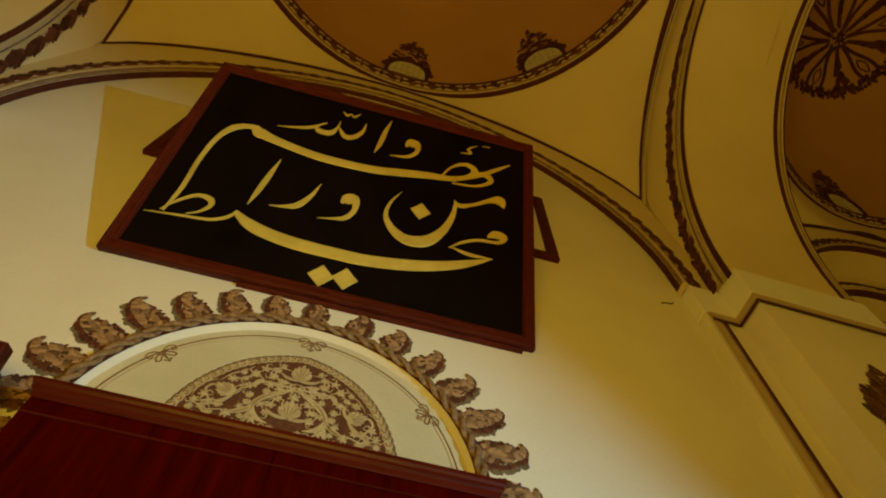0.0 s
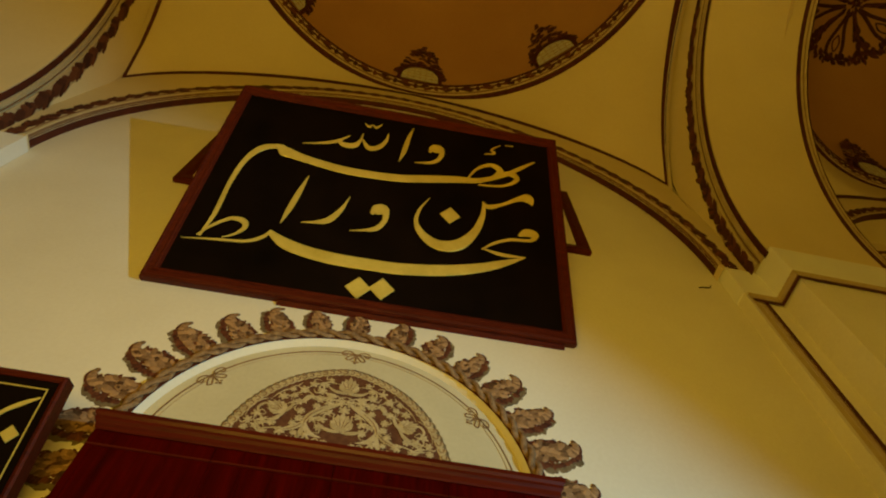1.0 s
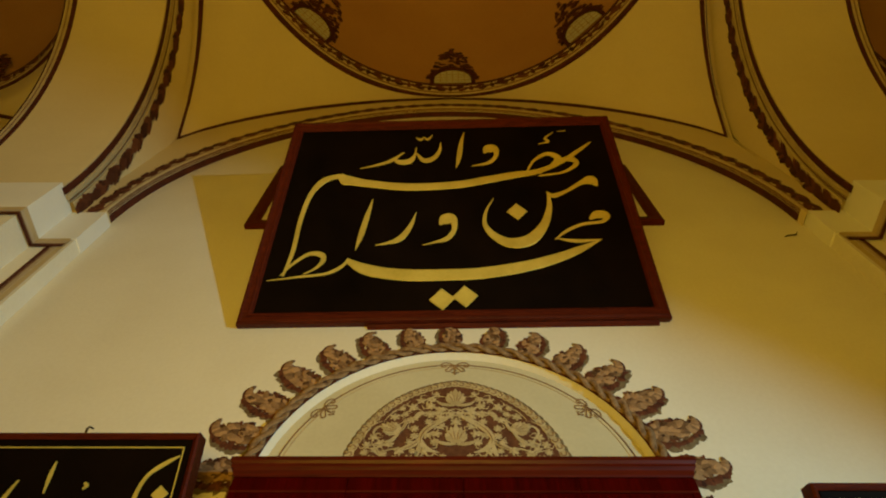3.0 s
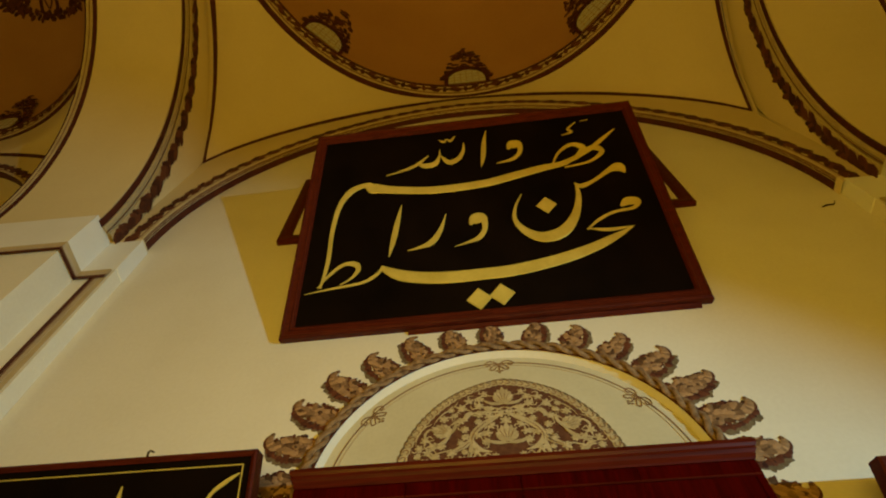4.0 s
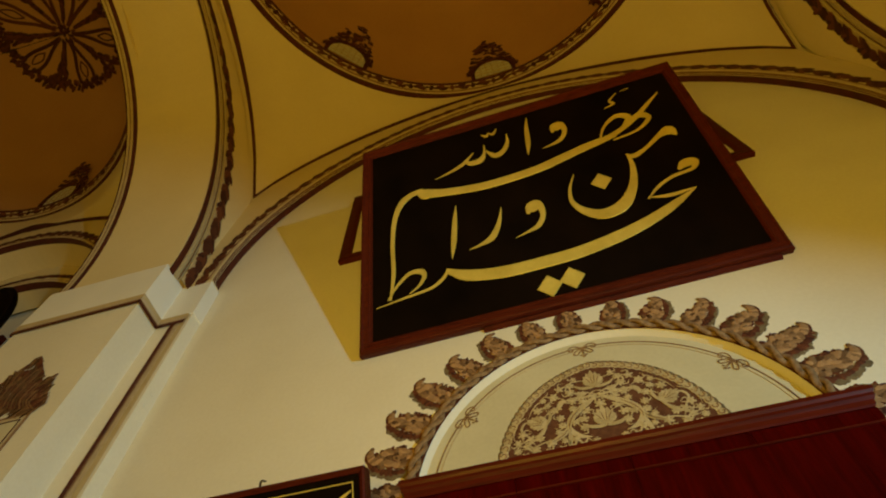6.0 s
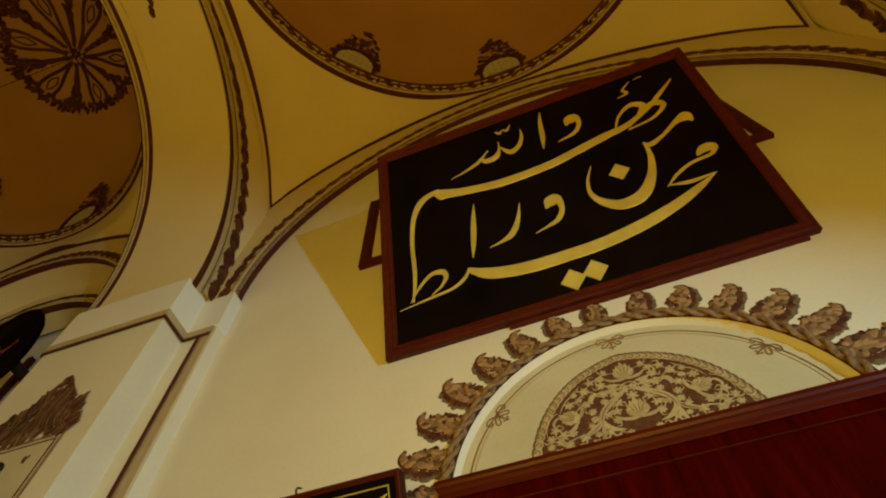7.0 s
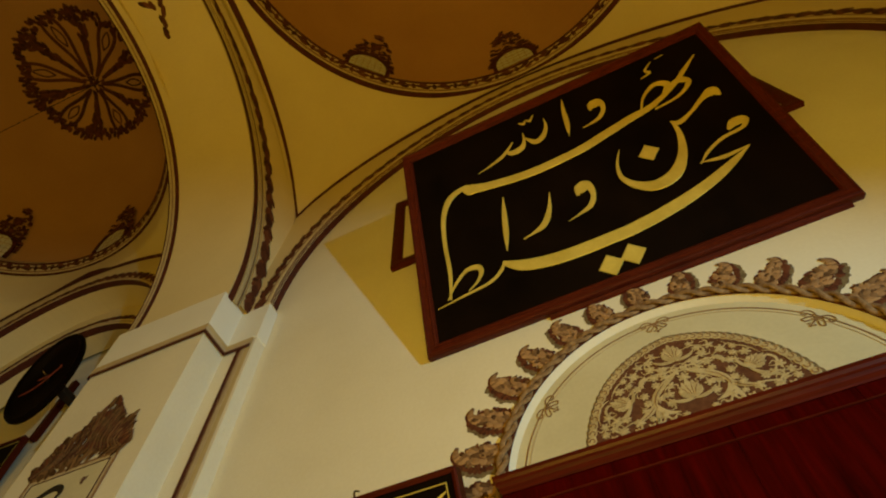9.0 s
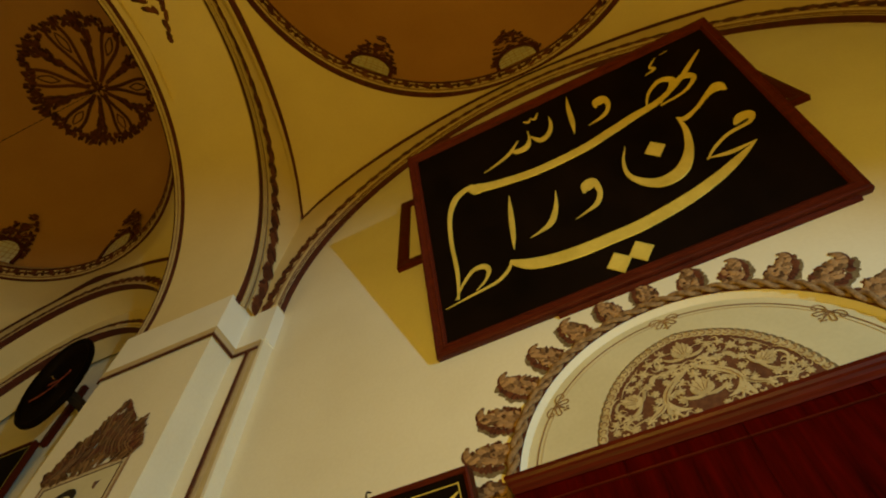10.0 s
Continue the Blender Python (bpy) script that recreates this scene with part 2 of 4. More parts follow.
for i, (cx, half) in enumerate(PIERS):
    pier(i + 1, cx, half, 6.17 if cx > 0 else ZM)
    bm = bmesh.new()
    box(bm, cx - half, cx + half, -7.5, 2 * YC - Y2, 0, ZT, 0.03)
    structure(part("pier_%d" % (i + 5), bm, PLASTER), "cream plastered free-standing pier of the hall", "pier")


def leaf_chain(bm, at, nn, off, count, size, rnd):
    """Painted clusters of leaves strung along an arch: a broad leaf, then slanting leaflets to either side."""
    for k in range(count):
        p = math.pi * (k + 0.5) / count
        step = math.pi / count
        for q, d, ru, rv, lean in ((-0.30, 0.0, 0.058, 0.040, 0.0), (-0.02, 0.020, 0.052, 0.020, 0.6), (-0.02, -0.020, 0.052, 0.020, -0.6), (0.14, 0.022, 0.050, 0.019, 0.7), (0.14, -0.022, 0.050, 0.019, -0.7), (0.30, 0.018, 0.046, 0.018, 0.6), (0.30, -0.018, 0.046, 0.018, -0.6), (0.40, 0.0, 0.040, 0.018, 0.0)):
            a = p + (q + rnd.uniform(-0.03, 0.03)) * step
            c = at(a, off + size * (d + rnd.uniform(-0.006, 0.006)))
            u = (at(a + 0.01, off) - at(a - 0.01, off)).normalized()
            u = Matrix.Rotation(lean + rnd.uniform(-0.2, 0.2), 3, nn) @ u
            k2 = size * rnd.uniform(0.85, 1.15)
            lobe(bm, c + nn * (0.0004 * rnd.random()), u, nn.cross(u), nn, ru * k2, rv * k2, 0.008)


# ---- wall arches ----
def lunette_arch(index, cx, back=False):
    def at(x, y, z):
        return Vector((cx + x, 2 * YC - y if back else y, z))

    def fold(z):
        return XA - (XA - HX) * min(1, max(0, (z - ZT) / 2))

    bm = bmesh.new()
    soffit, face, edge = [], [], []
    for phi in arch_angles():
        x, z = lunette_point(phi)
        ang = math.atan2(z - LUN[2], x)
        r = reach(LUN[2], ang, math.hypot(x, z - LUN[2]), front_edge, fold)
        soffit.append(at(x, 0.6 if back else (STEP if cx != 0 else 0.01), z))
        face.append(at(x, Y1, z))
        edge.append(at(r * math.cos(ang), Y1, LUN[2] + r * math.sin(ang)))
    grid(bm, [soffit, face, edge])
    body = structure(part("wall_arch_%d" % index, bm, VAULT), "plastered blind wall arch with painted borders", "arch")
    if back:
        return body
    nn = Vector((0, -1, 0))
    phis = arch_angles(110)

    def line(name, off, w, mat, y=Y1 - 0.001, label=""):
        bm = bmesh.new()
        ribbon(bm, [at(lunette_point(p, off)[0], y, lunette_point(p, off)[1]) for p in phis[1:-1]], nn, w, 0.005)
        part(name, bm, mat, body, label)

    def under(name, y, w, mat, off=0.0):
        """A line painted along the underside of the arch."""
        bm = bmesh.new()
        pts, ns = [], []
        for p in phis[1:-1]:
            x, z = lunette_point(p, off)
            pts.append(at(x, y, z))
            ns.append(Vector((-x, 0, LUN[2] + 0.3 - z)))
        ribbon(bm, pts, ns, w, 0.005)
        part(name, bm, mat, body)

    if cx == 0:
        under("dark_edge", -0.040, 0.078, DARK)
        under("fine_line", -0.092, 0.010, DARK)
        under("brown_band", -0.116, 0.030, BROWN)
    else:
        under("dark_edge", Y1 + 0.055, 0.11, DARK)
    line("pale_fillet", 0.016, 0.030, OCHRE)
    line("fine_line", 0.044, 0.014, BROWN)
    line("border_ground", 0.115, 0.125, OCHRE)
    if cx != 0:
        # a second, inner order
        bm = bmesh.new()
        rows = []
        for y, off in ((DEEP + 0.01, -0.40), (STEP, -0.40), (STEP, 0.01)):
            rows.append([at(q[0], y, q[1]) for q in (lunette_point(p, off) for p in arch_angles())])
        grid(bm, rows)
        part("inner_order", bm, VAULT, body)
        line("inner_fillet", -0.36, 0.04, BEIGE, STEP - 0.001)
        under("inner_dark_edge", STEP + 0.065, 0.13, DARK, -0.40)
        bm = bmesh.new()
        rnd = random.Random(index + 20)
        for k in range(150):
            p = math.pi * (k + 0.5) / 150
            x, z = lunette_point(p, -0.27 + rnd.uniform(-0.015, 0.015))
            lobe(bm, at(x, STEP - 0.004, z), Vector((-math.sin(p), 0, math.cos(p))), Vector((math.cos(p), 0, math.sin(p))), nn, rnd.uniform(0.06, 0.09), rnd.uniform(0.03, 0.05), 0.010)
        part("inner_garland", bm, DARK_LEAF, body)
    # leafy garland
    bm = bmesh.new()
    rnd = random.Random(index)
    leaf_chain(bm, lambda p, off: at(lunette_point(p, off)[0], Y1 - 0.004, lunette_point(p, off)[1]), nn, 0.112, 50, 1.35, rnd)
    part("leaf_garland", bm, DARK_LEAF, body, "painted dark brown leaf garland")
    return body


# ---- cross arches ----
def cross_arch(index, cx, half):
    """An arch across the hall, over a pier at cx."""
    bm = bmesh.new()
    grid(bm, [[Vector((cx + s * half, *cross_point(p))) for p in arch_angles()] for s in (-1, -0.33, 0.33, 1)])
    body = structure(part("cross_arch_%d" % index, bm, VAULT), "broad plastered cross arch with painted borders", "arch")

    def fold(z):
        return abs(YC - Y1)

    for s in (-1, 1):
        bm = bmesh.new()
        face, edge = [], []
        for phi in arch_angles():
            y, z = cross_point(phi)
            ang = math.atan2(z - TRA[2], y - YC)
            r = reach(TRA[2], ang, math.hypot(y - YC, z - TRA[2]), side_edge, fold)
            face.append(Vector((cx + s * half, y, z)))
            ez = TRA[2] + r * math.sin(ang)
            lean = (XA - HX) * min(1, max(0, (ez - ZT) / 2))
            edge.append(Vector((cx + s * (half + lean), YC + r * math.cos(ang), ez)))
        grid(bm, [face, edge])
        part("arch_face", bm, VAULT, body)
        nn = Vector((s, 0, 0))
        phis = arch_angles(110)

        def lean_at(off):
            return cx + s * (half + 0.006 + 0.30 * off)

        def line(name, off, w, mat):
            bm = bmesh.new()
            ribbon(bm, [Vector((lean_at(off), *cross_point(p, off))) for p in phis], nn, w, 0.006)
            part(name, bm, mat, body)

        line("dark_edge", 0.034, 0.072, DARK)
        line("pale_fillet", 0.088, 0.05, OCHRE)
        line("fine_line", 0.125, 0.016, BROWN)
        line("border_ground", 0.22, 0.17, OCHRE)
        bm = bmesh.new()
        rnd = random.Random(index * 7 + s)
        leaf_chain(bm, lambda p, off: Vector((lean_at(0.25) + s * 0.003, *cross_point(p, off))), nn, 0.225, 40, 1.70, rnd)
        part("leaf_garland", bm, DARK_LEAF, body, "painted dark brown leaf garland")
    # lines along the underside, on the edge turned away from the middle bay
    s = 1 if cx > 0 else -1
    for name, off, w, mat in (("edge_line", 0.115, 0.062, DARK), ("edge_fillet", 0.066, 0.030, OCHRE), ("edge_fine_line", 0.044, 0.012, BROWN), ("edge_fillet", 0.020, 0.030, OCHRE)):
        bm = bmesh.new()
        pts = [Vector((cx + s * (half - off), *cross_point(p))) for p in arch_angles(110)]
        ribbon(bm, pts, [Vector((0, YC - q.y, TRA[2] - q.z)) for q in pts], w, 0.006)
        part(name, bm, mat, body)
    # painted cluster at the middle of the soffit
    bm = bmesh.new()
    rnd = random.Random(index)
    for k in range(70):
        a, r = rnd.uniform(0, 6.283), rnd.uniform(0, 1) ** 0.7
        p = math.pi / 2 + 0.14 + 0.36 * r * math.sin(a)
        y, z = cross_point(p)
        x = cx + 0.20 * r * math.cos(a)
        u = Vector((math.cos(a), math.sin(a), 0))
        lobe(bm, Vector((x, y, z - 0.002)), u, Vector((-u.y, u.x, 0)), Vector((0, 0, -1)), 0.08, 0.035, 0.012)
    part("painted_cluster", bm, DARK_LEAF, body, "painted brown leaf cluster")
    return body


# ---- vaults and domes ----
def vault_foot(theta):
    dx, dy = math.sin(theta), math.cos(theta)
    hy = Y1 - YC
    k = min(HX / max(1e-6, abs(dx)), hy / max(1e-6, abs(dy)))
    x, d = dx * k, dy * k
    z = front_edge(x) if abs(abs(d) - hy) < 1e-6 else side_edge(abs(d))
    if abs(abs(d) - hy) < 1e-6:
        f = max(0.0, (abs(x) - HX + 0.10) / 0.10)
        z = (1 - f) * z + f * 0.5 * (front_edge(HX) + side_edge(hy))
    else:
        f = max(0.0, (abs(d) - hy + 0.10) / 0.10)
        z = (1 - f) * z + f * 0.5 * (front_edge(HX) + side_edge(hy))
    return x, d, min(z, ZR - 0.02)


def dome_point(cx, theta, e, inset=0.0):
    """A point of the dome: theta round from the wall, e from 0 at the ring to 1 at the crown."""
    a = e * math.pi / 2
    r, z = (RING - inset) * math.cos(a), ZR + (DOME_H - inset) * math.sin(a)
    skew = 0.0 if cx == 0 else math.copysign(0.33, cx) * e * e
    return Vector((cx + skew + r * math.sin(theta), YD + 0.47 * e * e + r * math.cos(theta), z))


def vault(index, cx):
    N = 160
    bm = bmesh.new()
    rows = []
    thetas = [2 * math.pi * i / N for i in range(N)]
    corner = math.atan2(HX, Y1 - YC)
    for t in (corner, math.pi - corner, math.pi + corner, 2 * math.pi - corner):
        thetas[min(range(N), key=lambda i: abs(thetas[i] - t))] = t
    for k in range(13):
        s = k / 12
        row = []
        for t in thetas:
            x, d, z = vault_foot(t)
            r = RING + 0.02
            px, pd = x + (r * math.sin(t) - x) * s, d + (r * math.cos(t) + YD - YC - d) * s
            row.append(Vector((cx + px, YC + pd, z + (ZR - z) * (s ** 0.70))))
        rows.append(row)
    grid(bm, rows, close=True)
    # its foot runs on down behind the arches
    grid(bm, [[Vector((cx + (p.x - cx) * 1.004, YC + (p.y - YC) * 1.004, p.z - drop)) for p in rows[0]] for drop in (-0.004, 0.13)], close=True)
    shell = structure(part("vault_%d" % index, bm, VAULT, smooth=True), "ochre plastered pendentive vault carrying the dome", "vault")
    # dark painted line round the vault's foot
    lo, hi = [], []
    for i in range(N):
        corners = [row[i] - Vector((cx, YC, 0)) for row in rows]
        line = [p.lerp(q, k / 60) for p, q in zip(corners, corners[1:]) for k in range(60)]
        run, ends = 0.0, []
        for p, q in zip(line, line[1:]):
            run += (q - p).length
            for k, far in enumerate((0.010, 0.098)):
                if run > far and len(ends) == k:
                    ends.append(q)
        while len(ends) < 2:
            ends.append(line[-1])
        for row, p in zip((lo, hi), ends):
            n = Vector((-p.x, -p.y, -1.6)).normalized()
            row.append(Vector((cx + p.x, YC + p.y, p.z)) + n * 0.008)
    bm = bmesh.new()
    grid(bm, [lo, hi], close=True)
    part("thin_border", bm, DARK, shell)
    # dome shell
    bm = bmesh.new()
    M, E = 160, 40
    vs = [[bm.verts.new(dome_point(cx, 2 * math.pi * (i + 0.5) / M, j / E)) for i in range(M)] for j in range(E)]
    top = bm.verts.new(dome_point(cx, 0.0, 1.0))
    for j in range(E - 1):
        for i in range(M):
            bm.faces.new((vs[j][i], vs[j][(i + 1) % M], vs[j + 1][(i + 1) % M], vs[j + 1][i]))
    for i in range(M):
        bm.faces.new((vs[-1][i], vs[-1][(i + 1) % M], top))
    dome = structure(part("dome_%d" % index, bm, DOME, smooth=True), "plastered dome in a shade-darkened ochre with a painted rosette", "dome")
    dome_ring(cx, dome)
    for k in range(8):
        dome_window(cx, 2 * math.pi * k / 8 + (-0.045 if k == 1 else 0.012), dome, k)
    rosette(cx, dome)
    return shell, dome


def dome_ring(cx, dome):
    def circle(r, z, n=160):
        return [Vector((cx + r * math.sin(2 * math.pi * i / n), YD + r * math.cos(2 * math.pi * i / n), z)) for i in range(n)]

    # moulded ring
    for name, prof, mat in (
        ("ring_edge", ((RING + 0.085, ZR - 0.030), (RING + 0.070, ZR - 0.060), (RING + 0.010, ZR - 0.085), (RING - 0.012, ZR - 0.060)), DARK),
        ("ring_band", ((RING - 0.006, ZR - 0.066), (RING - 0.030, ZR - 0.045), (RING - 0.115, ZR + 0.105), (RING - 0.06, ZR + 0.25)), OCHRE),
        ("ring_fillet", ((RING - 0.098, ZR + 0.078), (RING - 0.116, ZR + 0.082), (RING - 0.126, ZR + 0.105), (RING - 0.112, ZR + 0.118)), DARK),
        ("ring_line", ((RING - 0.030, ZR - 0.048), (RING - 0.040, ZR - 0.044), (RING - 0.046, ZR - 0.030), (RING - 0.040, ZR - 0.022)), BROWN),
    ):
        bm = bmesh.new()
        grid(bm, [circle(r, z) for r, z in prof], close=True)
        part(name, bm, mat, dome)
    bm = bmesh.new()
    rnd = random.Random(5)
    n = 60
    for k in range(n):
        a = 2 * math.pi * k / n
        for da, q, ru, rv in ((0, 0.5, 0.038, 0.056), (0.030, 0.5, 0.085, 0.026), (0.048, 0.68, 0.07, 0.032), (0.060, 0.36, 0.07, 0.032), (0.078, 0.52, 0.058, 0.022)):
            t = a + da
            inward = Vector((-math.sin(t), -math.cos(t), 0))
            out = (inward * 0.87 + Vector((0, 0, -0.5))).normalized()
            u = Vector((math.cos(t), -math.sin(t), 0))
            w = (u + out.cross(u) * rnd.uniform(-0.35, 0.35)).normalized()
            r, z = RING - 0.032 - 0.085 * q, ZR - 0.045 + 0.15 * q
            lobe(bm, Vector((cx + r * math.sin(t), YD + r * math.cos(t), z)), w, out.cross(w), out, ru, rv, 0.012, 6)
    part("ring_leaves", bm, DARK_LEAF, dome, "painted leaf and berry chain")


def dome_window(cx, theta, dome, k):
    """A small arched window over the ring, with a leafy painted crown."""
    ww, hh = 0.30, 0.80

    def at(s, h, inset):
        return dome_point(cx, theta + s / RING, (h + 0.20) / (RING * 1.15 * math.pi / 2), inset)

    bm = bmesh.new()
    out = [(-ww, 0.24)] + [(-ww * math.cos(math.pi * i / 16), 0.42 + (hh - 0.42) * math.sin(math.pi * i / 16)) for i in range(17)] + [(ww, 0.24)]
    c = bm.verts.new(at(0, 0.4, 0.03))
    ring = [bm.verts.new(at(s, h, 0.03)) for s, h in out]
    for a, b in zip(ring, ring[1:] + ring[:1]):
        bm.faces.new((a, b, c))
    win = part("window", bm, PANE, dome, "small arched window with pale grey panes")
    bm = bmesh.new()
    n0 = (Vector((cx, YC, ZR + 0.3)) - at(0, 0.3, 0)).normalized()
    ribbon(bm, [at(s * 1.1, h * 1.03, 0.012) for s, h in out], n0, 0.065, 0.05)
    part("window_frame", bm, DARK, win)
    bm = bmesh.new()
    for j in range(-2, 3):
        ribbon(bm, [at(j * 0.1, 0.24, 0.03), at(j * 0.1, 0.42 + (hh - 0.42) * math.sqrt(max(0, 1 - (j * 0.1 / ww) ** 2)), 0.03)], n0, 0.009, 0.006)
    for h in (0.36, 0.48, 0.6, 0.72):
        e = ww * (1 if h < 0.42 else math.sqrt(max(0, 1 - ((h - 0.42) / (hh - 0.42)) ** 2)))
        ribbon(bm, [at(-e, h, 0.032), at(e, h, 0.032)], n0, 0.009, 0.006)
    part("glazing_bars", bm, BEIGE, win)
    bm = bmesh.new()
    rnd = random.Random(k)
    for j in range(120):
        s = rnd.uniform(-1, 1)
        top = 0.10 + 0.50 * (1 - abs(s)) ** 0.8 + 0.12 * math.exp(-((abs(s) - 0.55) / 0.15) ** 2)
        h = 0.84 - 0.42 * s * s + rnd.uniform(0, 1) * top * 1.35
        p = at(s * 0.39, h, 0.008)
        a = rnd.uniform(0, 6.28)
        t = Vector((math.cos(theta), -math.sin(theta), 0))
        up = n0.cross(t)
        u = t * math.cos(a) + up * math.sin(a)
        lobe(bm, p, u, n0.cross(u), n0, rnd.uniform(0.05, 0.085), rnd.uniform(0.025, 0.045), 0.02, 6)
    part("crown_ornament", bm, DARK_LEAF, win, "dark painted leafy crown")


def rosette(cx, dome):
    """Twelve looped petals and leaves painted round the crown of the dome."""
    def at(r, a, inset=0.012):
        r *= 1.0 if cx == 0 else 1.2
        e = 1 - (2 / math.pi) * math.asin(min(1, r / RING))
        return dome_point(cx, a, e, inset)

    down = Vector((0, 0, -1))
    rnd = random.Random(11)
    bm = bmesh.new()
    for k in range(12):
        a = 2 * math.pi * k / 12
        if k % 2 == 0:
            pts = [at(r, a + d) for r, d in ((0.14, 0), (0.45, 0.10), (0.80, 0.17), (1.02, 0.12), (1.10, 0), (1.02, -0.12), (0.80, -0.17), (0.45, -0.10), (0.14, 0))]
            pts = [Vector(p) for p in spline([tuple(p) for p in pts], 5)]
            ribbon(bm, pts, down, 0.072, 0.01)
            ribbon(bm, [Vector(p) for p in spline([tuple(at(r, a + d)) for r, d in ((0.62, 0), (0.78, 0.08), (0.95, 0), (0.78, -0.08), (0.62, 0))], 4)], down, 0.03, 0.01)
        else:
            for j in range(54):
                q = j / 53
                r = 0.25 + 0.92 * q
                d = rnd.uniform(-1, 1) * 0.17 * q
                u = (at(r + 0.05, a + d * 1.3) - at(r, a + d)).normalized()
                lobe(bm, at(r, a + d), u, down.cross(u), down, 0.095, 0.048, 0.012, 6)
    for j in range(330):
        a = 2 * math.pi * j / 330
        r = 1.10 + rnd.uniform(-0.11, 0.06)
        u = (at(r + 0.05, a) - at(r, a)).normalized()
        lobe(bm, at(r, a), u, down.cross(u), down, rnd.uniform(0.05, 0.08), 0.046, 0.014, 6)
    for j in range(40):
        a, r = rnd.uniform(0, 6.283), rnd.uniform(0.02, 0.22)
        u = Vector((math.sin(a), math.cos(a), 0))
        lobe(bm, at(r, a), u, down.cross(u), down, 0.06, 0.03, 0.016, 6)
    part("rosette", bm, DARK_LEAF, dome, "dark painted rosette of looped petals")


def narrow(ob, cx, k=0.93):
    """The side bays are smaller: draw a part of one in towards the bay's middle and the wall, its wall arch lower."""
    m = Matrix.Translation((cx, Y1, 0)) @ Matrix.Diagonal((k, k, 1, 1)) @ Matrix.Translation((-cx, -Y1, 0))
    for piece in (ob, *ob.children_recursive):
        piece.data.transform(m)
        for v in piece.data.vertices:
            if ob.name.startswith("dome"):
                v.co.z -= 0.15 if piece.name.startswith(("window", "glazing", "crown")) else 0.0
            else:
                v.co.z -= 0.47 * (1.0 if ob.name.startswith("wall_arch") else max(0.0, min(1.0, (ZR - v.co.z) / 0.22)))


for i, cx in enumerate(BAYS):
    made = [*vault(i + 1, cx), lunette_arch(i + 1, cx), lunette_arch(i + 4, cx, back=True)]
    if cx != 0:
        for ob in made:
            narrow(ob, cx)
for i, (cx, half) in enumerate(PIERS):
    cross_arch(i + 1, cx, half)


# ---- painted tympanum over the cabinet ----
TZ = NICHE_Z          # height of the circles' middle
FRONT = Vector((0, -1, 0))
EX, EZ = Vector((1, 0, 0)), Vector((0, 0, 1))


def on_wall(r, a, d=0.0):
    return Vector((r * math.sin(a), -d, TZ + r * math.cos(a)))


def in_niche(x, z, d=0.0):
    return Vector((x, NICHE_D - d, TZ + z))


bm = bmesh.new()
grid(bm, [[on_wall(r, -1.95 + 3.9 * i / 120, 0.004 - NICHE_D) for i in range(121)] for r in (0.0, NICHE_R - 0.034)])
tymp = structure(part("tympanum", bm, TYMPANUM), "pale painted tympanum sunk in a round arch", "wall painting")
for name, r, w, mat in (("brown_circle", 1.004, 0.0085, BROWN), ("faint_circle", 0.980, 0.005, BEIGE)):
    bm = bmesh.new()
    ribbon(bm, [on_wall(r, -1.95 + 3.9 * i / 140, 0.005 - NICHE_D) for i in range(141)], FRONT, w, 0.003)
    part(name, bm, mat, tymp)


def blade(bm, pts, width, d, thick=0.0016, tail=0.12):
    """A painted leaf or stem: swelling towards its middle, pointed at its end."""
    q = spline(pts, 6)
    n = len(q) - 1
    ws = [max(0.0025, width * (tail + (1 - tail) * math.sin(math.pi * (i / n) ** 0.8))) for i in range(n + 1)]
    ribbon(bm, [in_niche(p[0], p[1], d) for p in q], FRONT, ws, thick)


def fleur(a):
    """Looped leaves and a drop on the brown circle."""
    c = Vector((1.0 * math.sin(a), 1.0 * math.cos(a)))
    out, side = Vector((math.sin(a), math.cos(a))), Vector((math.cos(a), -math.sin(a)))
    bm = bmesh.new()
    for s in (-1, 1):
        for k, loop in enumerate((
            ((0, -0.012), (0.030, 0.020), (0.066, 0.026), (0.090, 0.006), (0.078, -0.016), (0.058, -0.008), (0.064, 0.006)),
            ((0, -0.016), (0.026, -0.010), (0.048, -0.030), (0.062, -0.052), (0.040, -0.060), (0.022, -0.040), (0.004, -0.022)),
        )):
            pts = [c + side * (s * u) + out * v for u, v in loop]
            q = spline([tuple(p) for p in pts], 5)
            ribbon(bm, [in_niche(p[0], p[1], 0.0065 + 0.001 * k + 0.0004 * s) for p in q], FRONT, 0.0085, 0.002)
    for v, ru, rv in ((-0.045, 0.026, 0.007), (-0.082, 0.011, 0.010)):
        p = c + out * v
        lobe(bm, in_niche(p.x, p.y, 0.008), Vector((out.x, 0, out.y)), Vector((side.x, 0, side.y)), FRONT, ru, rv, 0.002)
    for s in (-1, 1):
        p = c - out * 0.070 + side * (0.016 * s)
        lobe(bm, in_niche(p.x, p.y, 0.008), EX, EZ, FRONT, 0.010, 0.007, 0.002)
    part("fleur", bm, BROWN, tymp, "small brown painted fleur")


for a in (-0.915, 0.0, 0.915):
    fleur(a)

# the arabesque half-medallion, slightly pointed at its top
MA, MB = 0.602, 0.785


def rim_point(a, grow=0.0):
    tip = 0.018 * max(0.0, 1 - abs(a) / 0.35) ** 1.4
    return (MA + grow) * math.sin(a), (MB + grow + tip) * math.cos(a)


